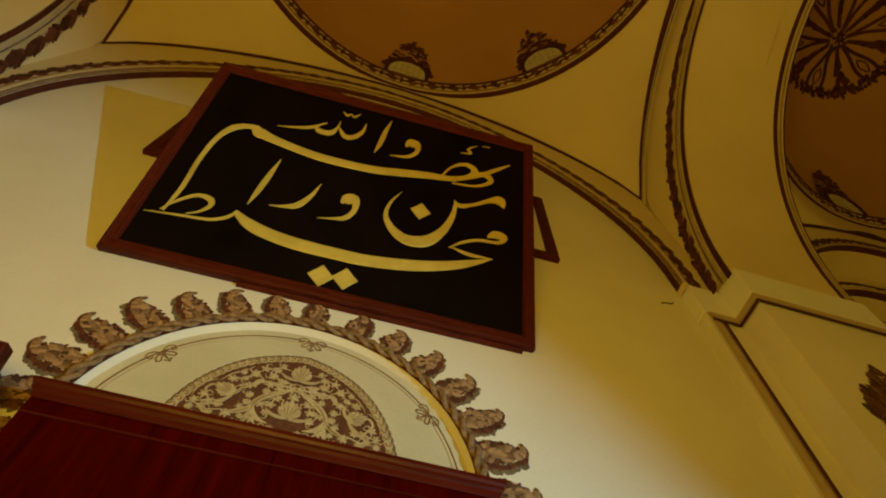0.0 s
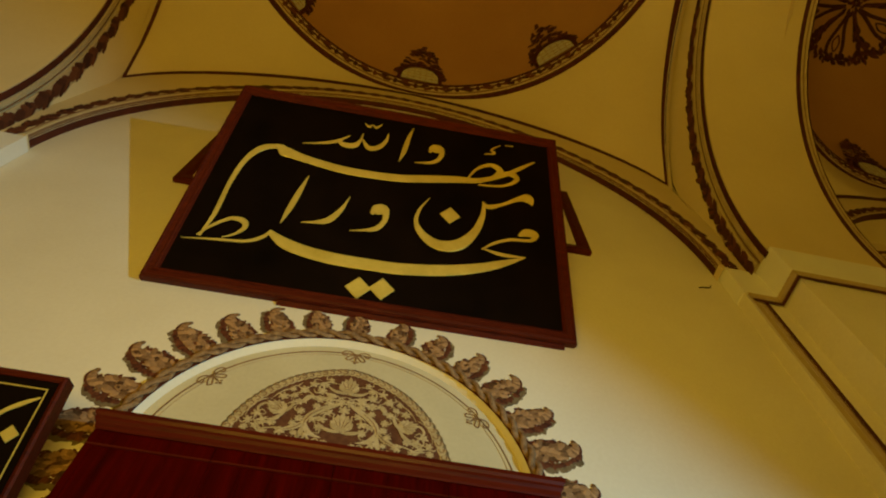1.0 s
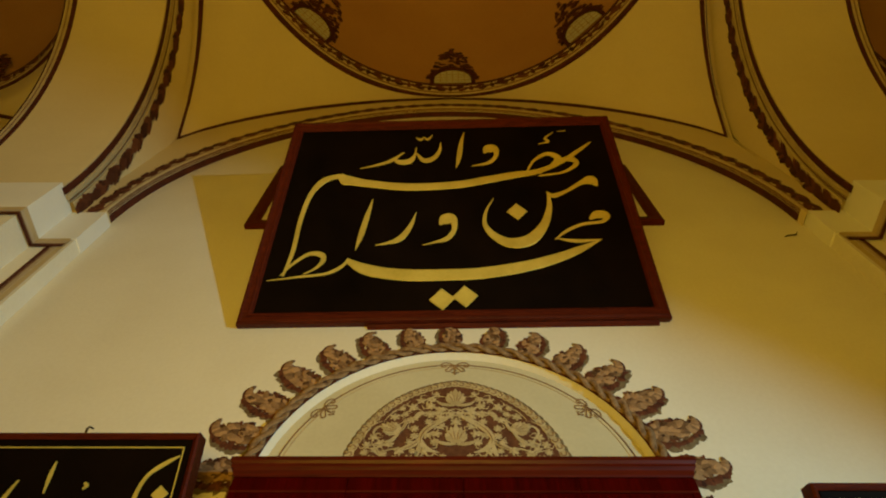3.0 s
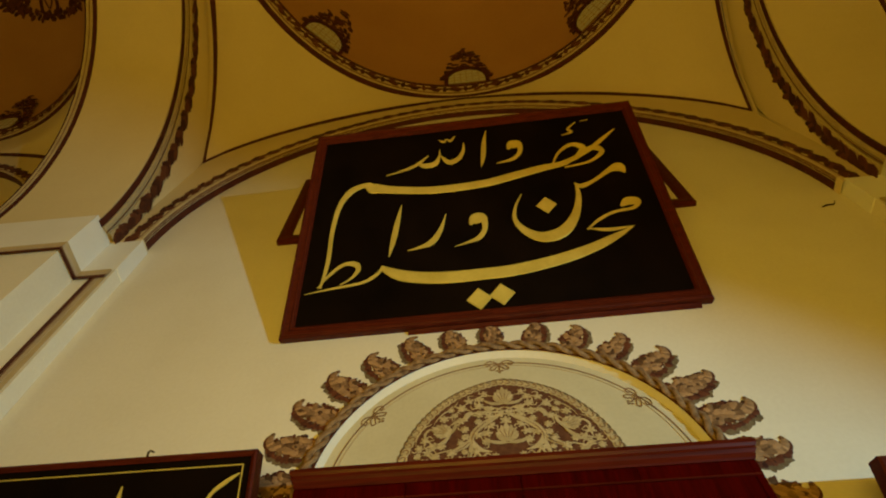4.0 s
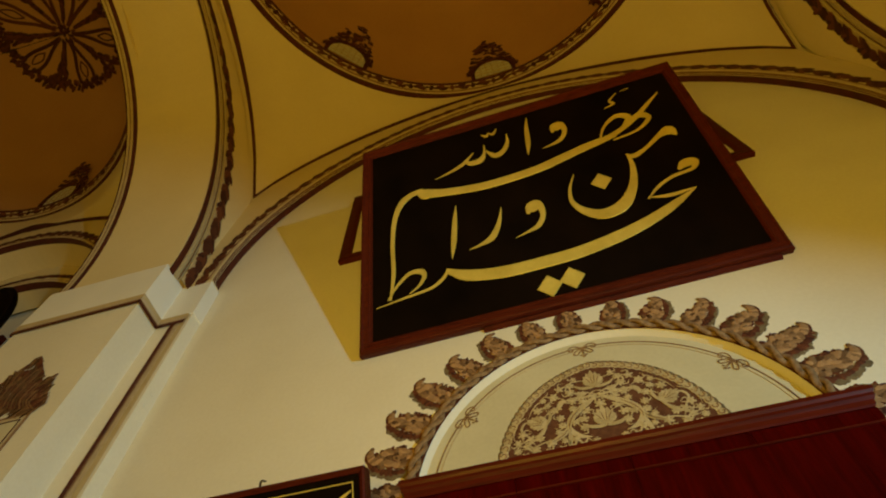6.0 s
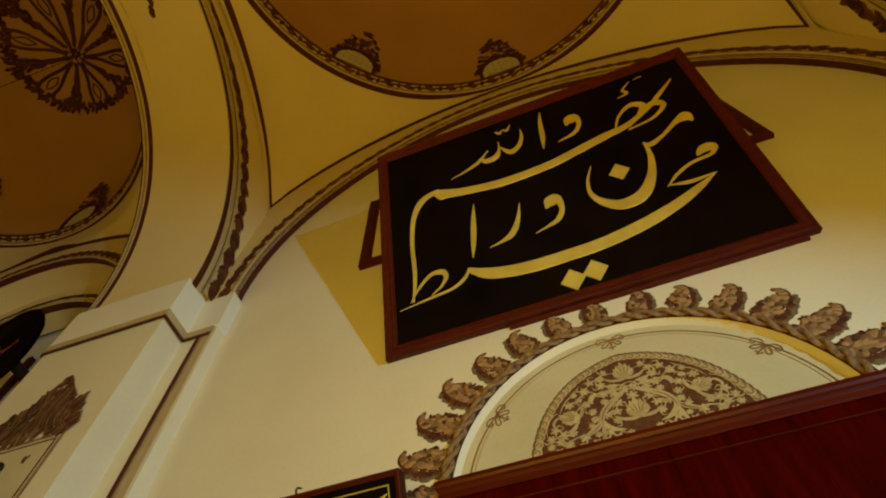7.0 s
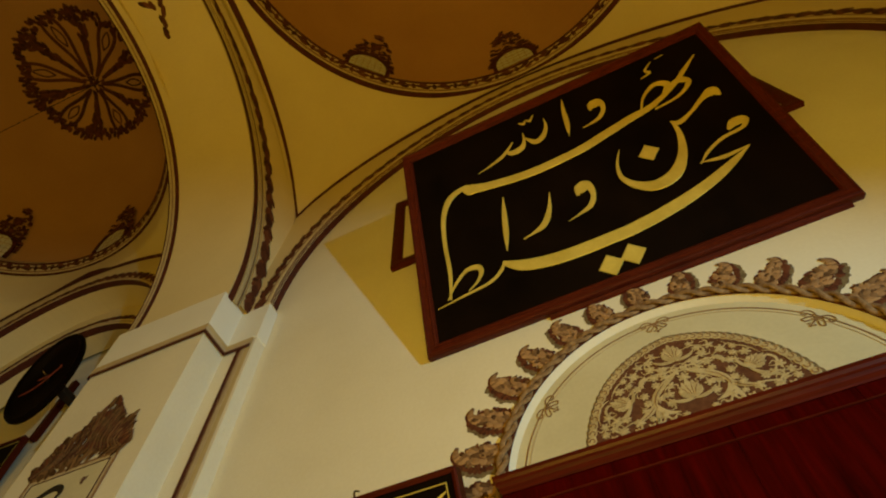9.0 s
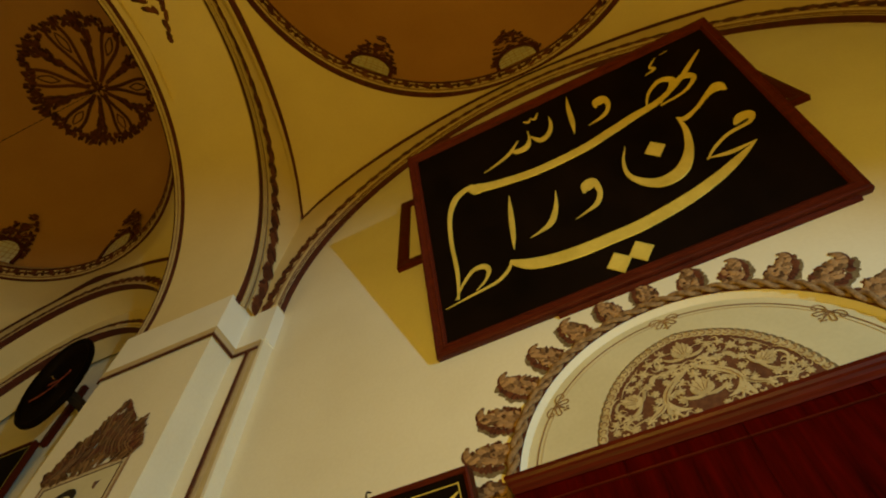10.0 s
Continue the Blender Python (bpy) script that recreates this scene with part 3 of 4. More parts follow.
bm = bmesh.new()
c = bm.verts.new(in_niche(0, 0, 0.006))
rim = [bm.verts.new(in_niche(*rim_point(a), 0.006)) for a in np.linspace(-1.9, 1.9, 81)]
for p, q in zip(rim, rim[1:]):
    bm.faces.new((c, p, q))
medal = part("medallion", bm, RUST, tymp, "rust-brown painted medallion with pale arabesques")
pale, curl, dim = bmesh.new(), bmesh.new(), bmesh.new()
for k in range(59):
    a = -1.9 + 3.8 * k / 58
    x, z = rim_point(a, 0.020)
    u = Vector((math.sin(a), 0, math.cos(a)))
    t = Vector((math.cos(a), 0, -math.sin(a)))
    lobe(pale, in_niche(x, z, 0.0065), u, t, FRONT, 0.027, 0.030, 0.002, 8)
    lobe(dim, in_niche(x, z, 0.0045) + u * 0.020 + t * 0.010, t, u, FRONT, 0.034, 0.018, 0.001, 8)
    hook = ((-0.014, -0.010), (-0.002, -0.016), (0.012, -0.006), (0.008, 0.010), (-0.006, 0.012), (-0.002, 0.024), (0.014, 0.026))
    q = spline(hook, 4)
    ribbon(curl, [in_niche(x, z, 0.0105) + t * p[0] + u * p[1] for p in q], FRONT, 0.0065, 0.001)
part("rim_shadow", dim, SHADE, medal)
part("scalloped_rim", pale, VINE, medal, "pale scalloped rim of small curls")
part("rim_curls", curl, BROWN, medal)


def flower(bm, x, z, r, petals, rot=0.0, d=0.010):
    for k in range(petals):
        a = rot + 6.2832 * k / petals
        u = Vector((math.cos(a), 0, math.sin(a)))
        lobe(bm, in_niche(x, z, d + 0.0001 * k) + u * r * 0.55, u, FRONT.cross(u), FRONT, r * 0.58, r * 0.30, 0.0014, 7)
    lobe(bm, in_niche(x, z, d + 0.002), EX, EZ, FRONT, r * 0.34, r * 0.34, 0.0012, 7)


def palmette(bm, seams, x, z, r, turn, s):
    """A lobed palmette opening towards the angle turn, with two sweeping wings at its foot."""
    def at(u, v):
        c, w = math.cos(turn), math.sin(turn)
        return s * (x + r * (u * c - v * w)), z + r * (u * w + v * c)

    lobe(bm, in_niche(*at(0.12, 0), 0.0098), Vector((1, 0, 0)), Vector((0, 0, 1)), FRONT, r * 0.62, r * 0.50, 0.002, 10)
    for k in range(9):
        a = (k - 4) * 0.40
        far = 0.92 - 0.055 * abs(k - 4) + (0.10 if k == 4 else 0.0)
        blade(bm, [at(-0.05, 0.06 * (k - 4)), at(0.50 * far * math.cos(a), 0.52 * far * math.sin(a)), at(far * math.cos(a), 0.86 * far * math.sin(a))], r * 0.42, 0.0105 + 0.0002 * k + 0.00005 * s)
    for w in (-1, 1):
        blade(bm, [at(-0.45, 0.0), at(-0.42, 0.45 * w), at(-0.30, 0.90 * w), at(0.02, 1.25 * w)], r * 0.24, 0.0125 + 0.0003 * w)
    for k in range(4):
        a = (k - 1.5) * 0.5
        blade(seams, [at(-0.12, 0.10 * (k - 1.5)), at(0.28 * math.cos(a), 0.42 * math.sin(a)), at(0.62 * math.cos(a), 0.66 * math.sin(a))], r * 0.05, 0.0145, 0.0006)


bm, seams = bmesh.new(), bmesh.new()
STEMS = (
    (((0.0, 0.572), (0.055, 0.528), (0.116, 0.486), (0.168, 0.440), (0.200, 0.390), (0.205, 0.336), (0.196, 0.300)), 0.040),
    (((0.200, 0.370), (0.186, 0.320), (0.150, 0.285), (0.095, 0.268)), 0.034),
    (((0.203, 0.372), (0.236, 0.330), (0.285, 0.300), (0.345, 0.262)), 0.036),
    (((0.205, 0.340), (0.215, 0.270), (0.235, 0.200)), 0.026),
    (((0.0, 0.572), (0.060, 0.600), (0.124, 0.612), (0.170, 0.640), (0.165, 0.670), (0.140, 0.665)), 0.014),
    (((0.0, 0.572), (0.080, 0.566), (0.150, 0.572), (0.200, 0.560), (0.245, 0.525)), 0.016),
    (((0.190, 0.575), (0.215, 0.560), (0.232, 0.530), (0.222, 0.505)), 0.034),
    (((0.190, 0.575), (0.230, 0.600), (0.290, 0.575), (0.330, 0.530)), 0.010),
    (((0.245, 0.525), (0.300, 0.500), (0.330, 0.470)), 0.010),
    (((0.390, 0.440), (0.440, 0.460), (0.470, 0.420), (0.450, 0.375), (0.415, 0.380)), 0.016),
    (((0.330, 0.400), (0.360, 0.350), (0.420, 0.315), (0.480, 0.320)), 0.014),
    (((0.300, 0.300), (0.360, 0.290), (0.430, 0.270), (0.500, 0.280)), 0.010),
    (((0.0, 0.60), (0.030, 0.590), (0.055, 0.555), (0.050, 0.520)), 0.010),
    (((0.090, 0.385), (0.130, 0.405), (0.150, 0.380), (0.135, 0.350)), 0.014),
    (((0.070, 0.440), (0.105, 0.455), (0.130, 0.430)), 0.012),
    (((0.060, 0.700), (0.120, 0.705), (0.190, 0.670), (0.240, 0.630)), 0.009),
    (((0.300, 0.600), (0.350, 0.590), (0.395, 0.540), (0.420, 0.490)), 0.009),
    (((0.430, 0.500), (0.480, 0.470), (0.515, 0.400), (0.520, 0.340)), 0.009),
)
for s in (-1, 1):
    for k, (pts, w) in enumerate(STEMS):
        blade(bm, [(s * x, z) for x, z in pts], w, 0.0085 + 0.00012 * k + 0.00006 * s)
    for pts in (((0.116, 0.486), (0.172, 0.432), (0.200, 0.375), (0.200, 0.33)), ((0.215, 0.345), (0.255, 0.308), (0.31, 0.28))):
        blade(seams, [(s * x, z) for x, z in pts], 0.007, 0.0135, 0.0006)
    palmette(bm, seams, 0.355, 0.432, 0.088, 0.55, s)
palmette(bm, seams, 0.0, 0.370, 0.105, 1.5708, 1)
palmette(bm, seams, 0.0, 0.672, 0.100, 1.5708, 1)
flower(bm, 0, 0.493, 0.034, 6, 0.5)
rnd = random.Random(3)
fixed = [(0.0, 0.37, 0.115), (0.0, 0.68, 0.105), (0.355, 0.432, 0.100), (0.0, 0.49, 0.04)] + [(x, z, 0.030) for pts, w in STEMS if w > 0.02 for x, z in pts]
spots = []
for k in range(3000):
    x, z = rnd.uniform(0.02, MA), rnd.uniform(0.15, MB)
    if (x / (MA - 0.035)) ** 2 + (z / (MB - 0.035)) ** 2 > 1 or any(math.hypot(x - a, z - b) < c for a, b, c in fixed) or any(math.hypot(x - a, z - b) < 0.052 for a, b in spots):
        continue
    spots.append((x, z))
    r, n, rot = rnd.uniform(0.020, 0.030), rnd.choice((5, 6, 7)), rnd.uniform(0, 6)
    for s in (-1, 1):
        flower(bm, s * x, z, r, n, s * rot if s > 0 else math.pi - rot)
        a = rot + 1.0
        blade(bm, [(s * (x + 0.5 * r * math.cos(a)), z + 0.5 * r * math.sin(a)), (s * (x + 1.5 * r * math.cos(a + 0.3)), z + 1.5 * r * math.sin(a + 0.3)), (s * (x + 1.9 * r * math.cos(a + 1.0)), z + 1.9 * r * math.sin(a + 1.0))], 0.008, 0.0088)
part("arabesque", bm, VINE, medal, "pale painted vines and flowers")
part("leaf_seams", seams, BROWN, medal)

# the leaf garland round the arch: a rope with curling clumps
garland = new("painted_garland")
structure(garland, "brown painted acanthus garland round the arch", "wall painting")
for half in (0.0, math.pi):
    bm = bmesh.new()
    rows = []
    for i in range(521):
        a = -1.92 + 3.84 * i / 520
        ph = half + a * 1.118 / 0.115 * math.pi
        tang, out = Vector((math.cos(a), 0, -math.sin(a))), Vector((math.sin(a), 0, math.cos(a)))
        c = on_wall(1.120 + 0.020 * math.cos(ph), a, 0.015 + 0.012 * math.sin(ph))
        side = (out + tang * 0.55 * math.sin(ph)).normalized()
        rows.append([c + side * (0.0195 * math.cos(t)) + FRONT * (0.012 * math.sin(t)) for t in (0, 0.785, 1.571, 2.356, 3.142, 3.927, 4.712, 5.498)])
    grid(bm, rows, close=True)
    part("rope_strand", bm, ROPE, garland, "twisted brown rope strand", smooth=True)
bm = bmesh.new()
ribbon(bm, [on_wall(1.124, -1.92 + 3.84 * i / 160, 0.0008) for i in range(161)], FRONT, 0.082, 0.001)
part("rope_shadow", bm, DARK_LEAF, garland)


def clump(a, seed):
    """One bushy acanthus clump, its tip hooked towards the crown of the arch, with its painted shadow."""
    rnd = random.Random(seed)
    out = Vector((math.sin(a), 0, math.cos(a)))
    s = -1 if a > 0 else 1
    tang = Vector((math.cos(a), 0, -math.sin(a))) * s
    base = on_wall(1.138, a, 0.0)
    size = rnd.uniform(1.10, 1.20) * (0.96 + 0.22 * min(1, abs(a) / 0.9))
    tall = rnd.uniform(1.02, 1.16)
    hook = rnd.uniform(0.6, 1.0)
    bm, un, sh = bmesh.new(), bmesh.new(), bmesh.new()

    def put(mesh, x, y, r1, r2, ang, d, h=0.004):
        p = base + tang * (x * size) + out * (y * size * tall)
        u = tang * math.cos(ang) + out * math.sin(ang)
        lobe(mesh, p + FRONT * d, u, FRONT.cross(u), FRONT, r1 * size, r2 * size, h, 8)

    def half_width(q):
        return 0.032 + 0.028 * math.sin(3.1 * min(1, q * 1.05)) ** 0.8 - 0.020 * q

    for j in range(60):
        q = (j + rnd.random()) / 60
        x = rnd.uniform(-1, 1) * half_width(q) * 0.92 - 0.010 * q
        put(bm, x, 0.005 + 0.165 * q, rnd.uniform(0.014, 0.028), rnd.uniform(0.010, 0.017), 1.57 - x * 14 + rnd.uniform(-0.5, 0.5), 0.004 + 0.004 * rnd.random())
    for j in range(8):
        q = j / 7
        put(bm, -0.022 + 0.058 * hook * q ** 1.5, 0.160 + 0.038 * math.sin(1.75 * q), 0.028 - 0.012 * q, 0.025 - 0.013 * q, 1.5 - 1.5 * q, 0.006)
    for j in range(9):
        q = j / 8
        put(un, -0.010 * q, 0.008 + 0.150 * q, 0.036, half_width(q) * 1.10, 1.57, 0.0012, 0.002)
    # dark edge of the leaves, strongest away from the crown
    for j in range(54):
        q = rnd.random()
        edge = -1 if rnd.random() < 0.72 else 1
        x = edge * (half_width(q) + (0.016 if edge < 0 else 0.004)) - 0.014 * q
        put(un, x, 0.0 + 0.185 * q, rnd.uniform(0.012, 0.026), rnd.uniform(0.008, 0.014), rnd.uniform(0, 3.1), 0.002, 0.003)
    for j in range(10):
        q = j / 9
        put(un, -0.034 + 0.058 * hook * q ** 1.5, 0.168 + 0.040 * math.sin(1.75 * q), 0.022 - 0.010 * q, 0.019 - 0.008 * q, 1.5 - 1.5 * q, 0.002, 0.003)
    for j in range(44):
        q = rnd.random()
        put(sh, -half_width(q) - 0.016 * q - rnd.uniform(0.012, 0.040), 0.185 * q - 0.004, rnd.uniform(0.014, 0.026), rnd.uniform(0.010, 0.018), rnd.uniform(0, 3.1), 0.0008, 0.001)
    ob = part("leaf_clump", bm, LEAF, garland, smooth=True)
    part("leaf_outline", un, DARK_LEAF, ob, smooth=True)
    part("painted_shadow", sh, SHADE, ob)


for k in range(-9, 10):
    clump(math.radians(12.1 * k - 0.6), k + 40)


# ---- calligraphy panels ----
class Board:
    """A board hung leaning forward: places on it by u, v in 0..1 and d metres in front."""

    def __init__(self, bl, br, tl, tr):
        self.bl, self.br, self.tl, self.tr = (Vector(p) for p in (bl, br, tl, tr))
        self.normal = (self.br - self.bl).cross(self.tl - self.bl).normalized()
        self.w = ((self.br - self.bl).length + (self.tr - self.tl).length) / 2
        self.h = ((self.tl - self.bl).length + (self.tr - self.br).length) / 2

    def at(self, u, v, d=0.0):
        return self.bl.lerp(self.br, u).lerp(self.tl.lerp(self.tr, u), v) + self.normal * d


def board_frame(b, prof, mat, parent, label=""):
    """Four mitred rails; prof: metres inwards from the edge, and forwards."""
    for k, name in enumerate(("bottom_rail", "right_rail", "top_rail", "left_rail")):
        bm = bmesh.new()
        rows = []
        for w, d in prof:
            x, y = w / b.w, w / b.h
            ring = [(x, y), (1 - x, y), (1 - x, 1 - y), (x, 1 - y)]
            p, q = ring[k], ring[(k + 1) % 4]
            rows.append([b.at(p[0] + (q[0] - p[0]) * i / 6, p[1] + (q[1] - p[1]) * i / 6, d) for i in range(7)])
        grid(bm, rows)
        part(name, bm, mat, parent, label)


def board_back(b, inset, d0, d1, mat, parent, name="board"):
    bm = bmesh.new()
    x, y = inset / b.w, inset / b.h
    n = 8
    for d in (d0, d1):
        grid(bm, [[b.at(x + (1 - 2 * x) * i / n, y + (1 - 2 * y) * j / n, d) for i in range(n + 1)] for j in range(n + 1)])
    return part(name, bm, mat, parent)


PEN = {"letter_ya_sweep": 1.08, "letter_ha_sweep": 0.94, "pen_stroke": 1.0}   # how hard the pen was pressed


def stroke(b, parent, name, pts, lift=0.012):
    """A pen stroke: u, v and the pen's width in metres."""
    q = spline(pts, 9)
    bm = bmesh.new()
    k = PEN.get(name, 0.84)
    ribbon(bm, [b.at(p[0], p[1], lift) for p in q], b.normal, [max(0.004, k * p[2]) for p in q], 0.005)
    return part(name, bm, GOLD, parent)


def diamond(b, parent, name, u, v, r, tilt=0.0, lift=0.012):
    bm = bmesh.new()
    ring = []
    for d, k in ((lift, 1.0), (lift + 0.005, 0.93)):
        ring.append([bm.verts.new(b.at(u + k * r * math.cos(a + tilt) / b.w, v + k * r * math.sin(a + tilt) / b.h, d)) for a in (0, 1.5708, 3.1416, 4.7124)])
    for i in range(4):
        bm.faces.new((ring[0][i], ring[0][(i + 1) % 4], ring[1][(i + 1) % 4], ring[1][i]))
    bm.faces.new(ring[1])
    return part(name, bm, GOLD, parent)


RAIL = ((0.0, -0.075), (0.0, 0.012), (0.008, 0.030), (0.022, 0.034), (0.030, 0.026), (0.062, 0.022), (0.070, 0.030), (0.082, 0.026), (0.096, 0.004), (0.098, -0.01))

panel = new("calligraphy_panel")
tagged(panel, "large black panel with gold Arabic calligraphy, leaning from the wall", "panel")
B = Board((-1.523, -0.045, 5.007), (1.530, -0.045, 5.080), (-1.374, -0.936, 6.730), (1.390, -0.936, 6.931))
board_back(B, 0.0, -0.07, -0.02, BOARD, panel, "back_board")
board_back(B, 0.06, 0.0, 0.006, BOARD, panel)
board_frame(B, RAIL, FRAME, panel, "dark reddish wooden frame rail")
stroke(B, panel, "letter_ha_tail", [(0.227, 0.726, 0.006), (0.267, 0.740, 0.022), (0.313, 0.765, 0.037), (0.351, 0.812, 0.012)])
stroke(B, panel, "letter_ha", [(0.320, 0.781, 0.023), (0.339, 0.758, 0.058), (0.369, 0.762, 0.064), (0.383, 0.794, 0.030), (0.387, 0.839, 0.008)])
stroke(B, panel, "letter_lam", [(0.389, 0.803, 0.018), (0.413, 0.763, 0.058), (0.440, 0.776, 0.053), (0.457, 0.818, 0.036), (0.460, 0.866, 0.006)])
stroke(B, panel, "shadda", [(0.384, 0.899, 0.008), (0.399, 0.884, 0.028), (0.408, 0.898, 0.008), (0.420, 0.886, 0.028), (0.435, 0.911, 0.008)])
stroke(B, panel, "letter_meem_tail", [(0.080, 0.199, 0.020), (0.090, 0.314, 0.040), (0.090, 0.459, 0.043), (0.100, 0.584, 0.050), (0.126, 0.659, 0.068), (0.165, 0.685, 0.060), (0.186, 0.671, 0.110)])
stroke(B, panel, "letter_ha_sweep", [(0.178, 0.698, 0.015), (0.190, 0.669, 0.115), (0.210, 0.659, 0.095), (0.261, 0.642, 0.080), (0.370, 0.620, 0.080), (0.503, 0.625, 0.080), (0.587, 0.646, 0.081), (0.674, 0.671, 0.074), (0.746, 0.688, 0.055), (0.823, 0.740, 0.042), (0.869, 0.789, 0.041), (0.922, 0.846, 0.012)])
stroke(B, panel, "letter_ha_loop", [(0.710, 0.680, 0.017), (0.738, 0.747, 0.029), (0.781, 0.784, 0.047), (0.811, 0.760, 0.074), (0.790, 0.724, 0.029), (0.749, 0.673, 0.017)], 0.0125)
stroke(B, panel, "letter_ha_loop", [(0.807, 0.743, 0.026), (0.846, 0.753, 0.070), (0.862, 0.724, 0.052), (0.818, 0.679, 0.028), (0.745, 0.662, 0.018)], 0.013)
stroke(B, panel, "hamza", [(0.760, 0.842, 0.008), (0.792, 0.856, 0.028), (0.783, 0.876, 0.025), (0.811, 0.910, 0.008)])
stroke(B, panel, "vowel_mark", [(0.826, 0.914, 0.006), (0.852, 0.918, 0.009)])
stroke(B, panel, "letter_alef", [(0.276, 0.559, 0.006), (0.267, 0.480, 0.048), (0.257, 0.385, 0.052), (0.248, 0.311, 0.008)])
stroke(B, panel, "letter_ra", [(0.398, 0.489, 0.006), (0.383, 0.417, 0.044), (0.359, 0.361, 0.062), (0.326, 0.340, 0.028), (0.296, 0.331, 0.006)])
stroke(B, panel, "letter_waw", [(0.463, 0.422, 0.030), (0.473, 0.456, 0.078), (0.495, 0.456, 0.078), (0.500, 0.402, 0.050), (0.482, 0.358, 0.050), (0.450, 0.340, 0.023), (0.418, 0.328, 0.006)])
stroke(B, panel, "letter_alef", [(0.532, 0.922, 0.006), (0.523, 0.862, 0.041), (0.516, 0.781, 0.051), (0.507, 0.716, 0.008)])
stroke(B, panel, "letter_waw", [(0.592, 0.796, 0.025), (0.601, 0.827, 0.072), (0.623, 0.826, 0.074), (0.627, 0.783, 0.047), (0.603, 0.742, 0.040), (0.552, 0.725, 0.006)])
stroke(B, panel, "letter_meem", [(0.907, 0.601, 0.020), (0.895, 0.633, 0.112), (0.864, 0.621, 0.054), (0.817, 0.579, 0.037), (0.777, 0.556, 0.053), (0.759, 0.576, 0.012)])
stroke(B, panel, "letter_noon", [(0.764, 0.572, 0.026), (0.761, 0.500, 0.054), (0.739, 0.413, 0.083), (0.699, 0.346, 0.118), (0.648, 0.330, 0.110), (0.607, 0.362, 0.079), (0.582, 0.419, 0.046), (0.587, 0.486, 0.028), (0.609, 0.548, 0.006)])
stroke(B, panel, "letter_meem", [(0.864, 0.435, 0.026), (0.886, 0.456, 0.090), (0.911, 0.452, 0.076), (0.896, 0.422, 0.036), (0.840, 0.410, 0.032), (0.794, 0.379, 0.030), (0.762, 0.341, 0.010)])
stroke(B, panel, "letter_hah", [(0.762, 0.347, 0.006), (0.818, 0.332, 0.040), (0.882, 0.337, 0.006)], 0.0125)
stroke(B, panel, "letter_ya_sweep", [(0.880, 0.336, 0.006), (0.822, 0.295, 0.055), (0.756, 0.256, 0.076), (0.672, 0.222, 0.088), (0.564, 0.197, 0.091), (0.476, 0.193, 0.091), (0.396, 0.194, 0.093), (0.330, 0.205, 0.090), (0.274, 0.227, 0.084), (0.229, 0.267, 0.036)])
stroke(B, panel, "letter_tah_base", [(0.234, 0.267, 0.020), (0.218, 0.235, 0.034), (0.184, 0.207, 0.028), (0.115, 0.194, 0.022), (0.043, 0.180, 0.005)], 0.0125)
stroke(B, panel, "letter_tah", [(0.073, 0.201, 0.008), (0.099, 0.255, 0.027), (0.132, 0.296, 0.037), (0.163, 0.293, 0.057), (0.171, 0.266, 0.045), (0.155, 0.230, 0.022), (0.130, 0.207, 0.010)], 0.013)
def pen_head(b, parent, u, v, ru, rv):
    bm = bmesh.new()
    n = 20
    ring = [[bm.verts.new(b.at(u + k * ru * math.cos(6.2832 * i / n) / b.w, v + k * rv * math.sin(6.2832 * i / n) / b.h, d)) for i in range(n)] for k, d in ((1.0, 0.0122), (0.94, 0.0175))]
    for i in range(n):
        bm.faces.new((ring[0][i], ring[0][(i + 1) % n], ring[1][(i + 1) % n], ring[1][i]))
    bm.faces.new(ring[1])
    part("pen_head", bm, GOLD, parent)


for u, v, r in ((0.478, 0.450, 0.054), (0.610, 0.822, 0.047)):
    pen_head(B, panel, u, v, r, r * 0.92)
for u, v in ((0.470, 0.090), (0.525, 0.100)):
    diamond(B, panel, "dot", u, v, 0.092, 0.05)
diamond(B, panel, "dot", 0.671, 0.480, 0.084, 0.0)
# backing batten that shows below the bottom rail
bm = bmesh.new()
grid(bm, [[B.at(u, v, d) for u in np.linspace(0.30, 0.972, 9)] for v, d in ((0.012, -0.010), (-0.012, -0.018), (-0.018, -0.030), (-0.018, -0.052), (0.012, -0.056))])
part("backing_batten", bm, FRAME, panel, "dark backing batten")
# hangers behind the top rail
for u in (0.2, 0.8):
    bm = bmesh.new()
    p = B.at(u, 0.99, -0.06)
    q = Vector((p.x, -0.005, p.z + 0.75))
    ribbon(bm, [p, q], Vector((1, 0, 0)), 0.02, 0.012)
    part("hanger", bm, IRON, panel)

# the older frame behind it
F2 = Board((-1.925, -0.02, 6.560), (1.967, -0.02, 6.622), (-1.945, -0.02, 8.05), (1.967, -0.02, 8.05))
old = new("old_frame")
tagged(old, "reddish wooden frame with a pale board, hidden behind the large panel", "frame")
board_back(F2, 0.03, 0.0, 0.006, PLASTER, old, "pale_board")
board_frame(F2, ((0.0, -0.018), (0.0, 0.03), (0.015, 0.042), (0.08, 0.038), (0.115, 0.02), (0.12, 0.005)), FRAME, old)


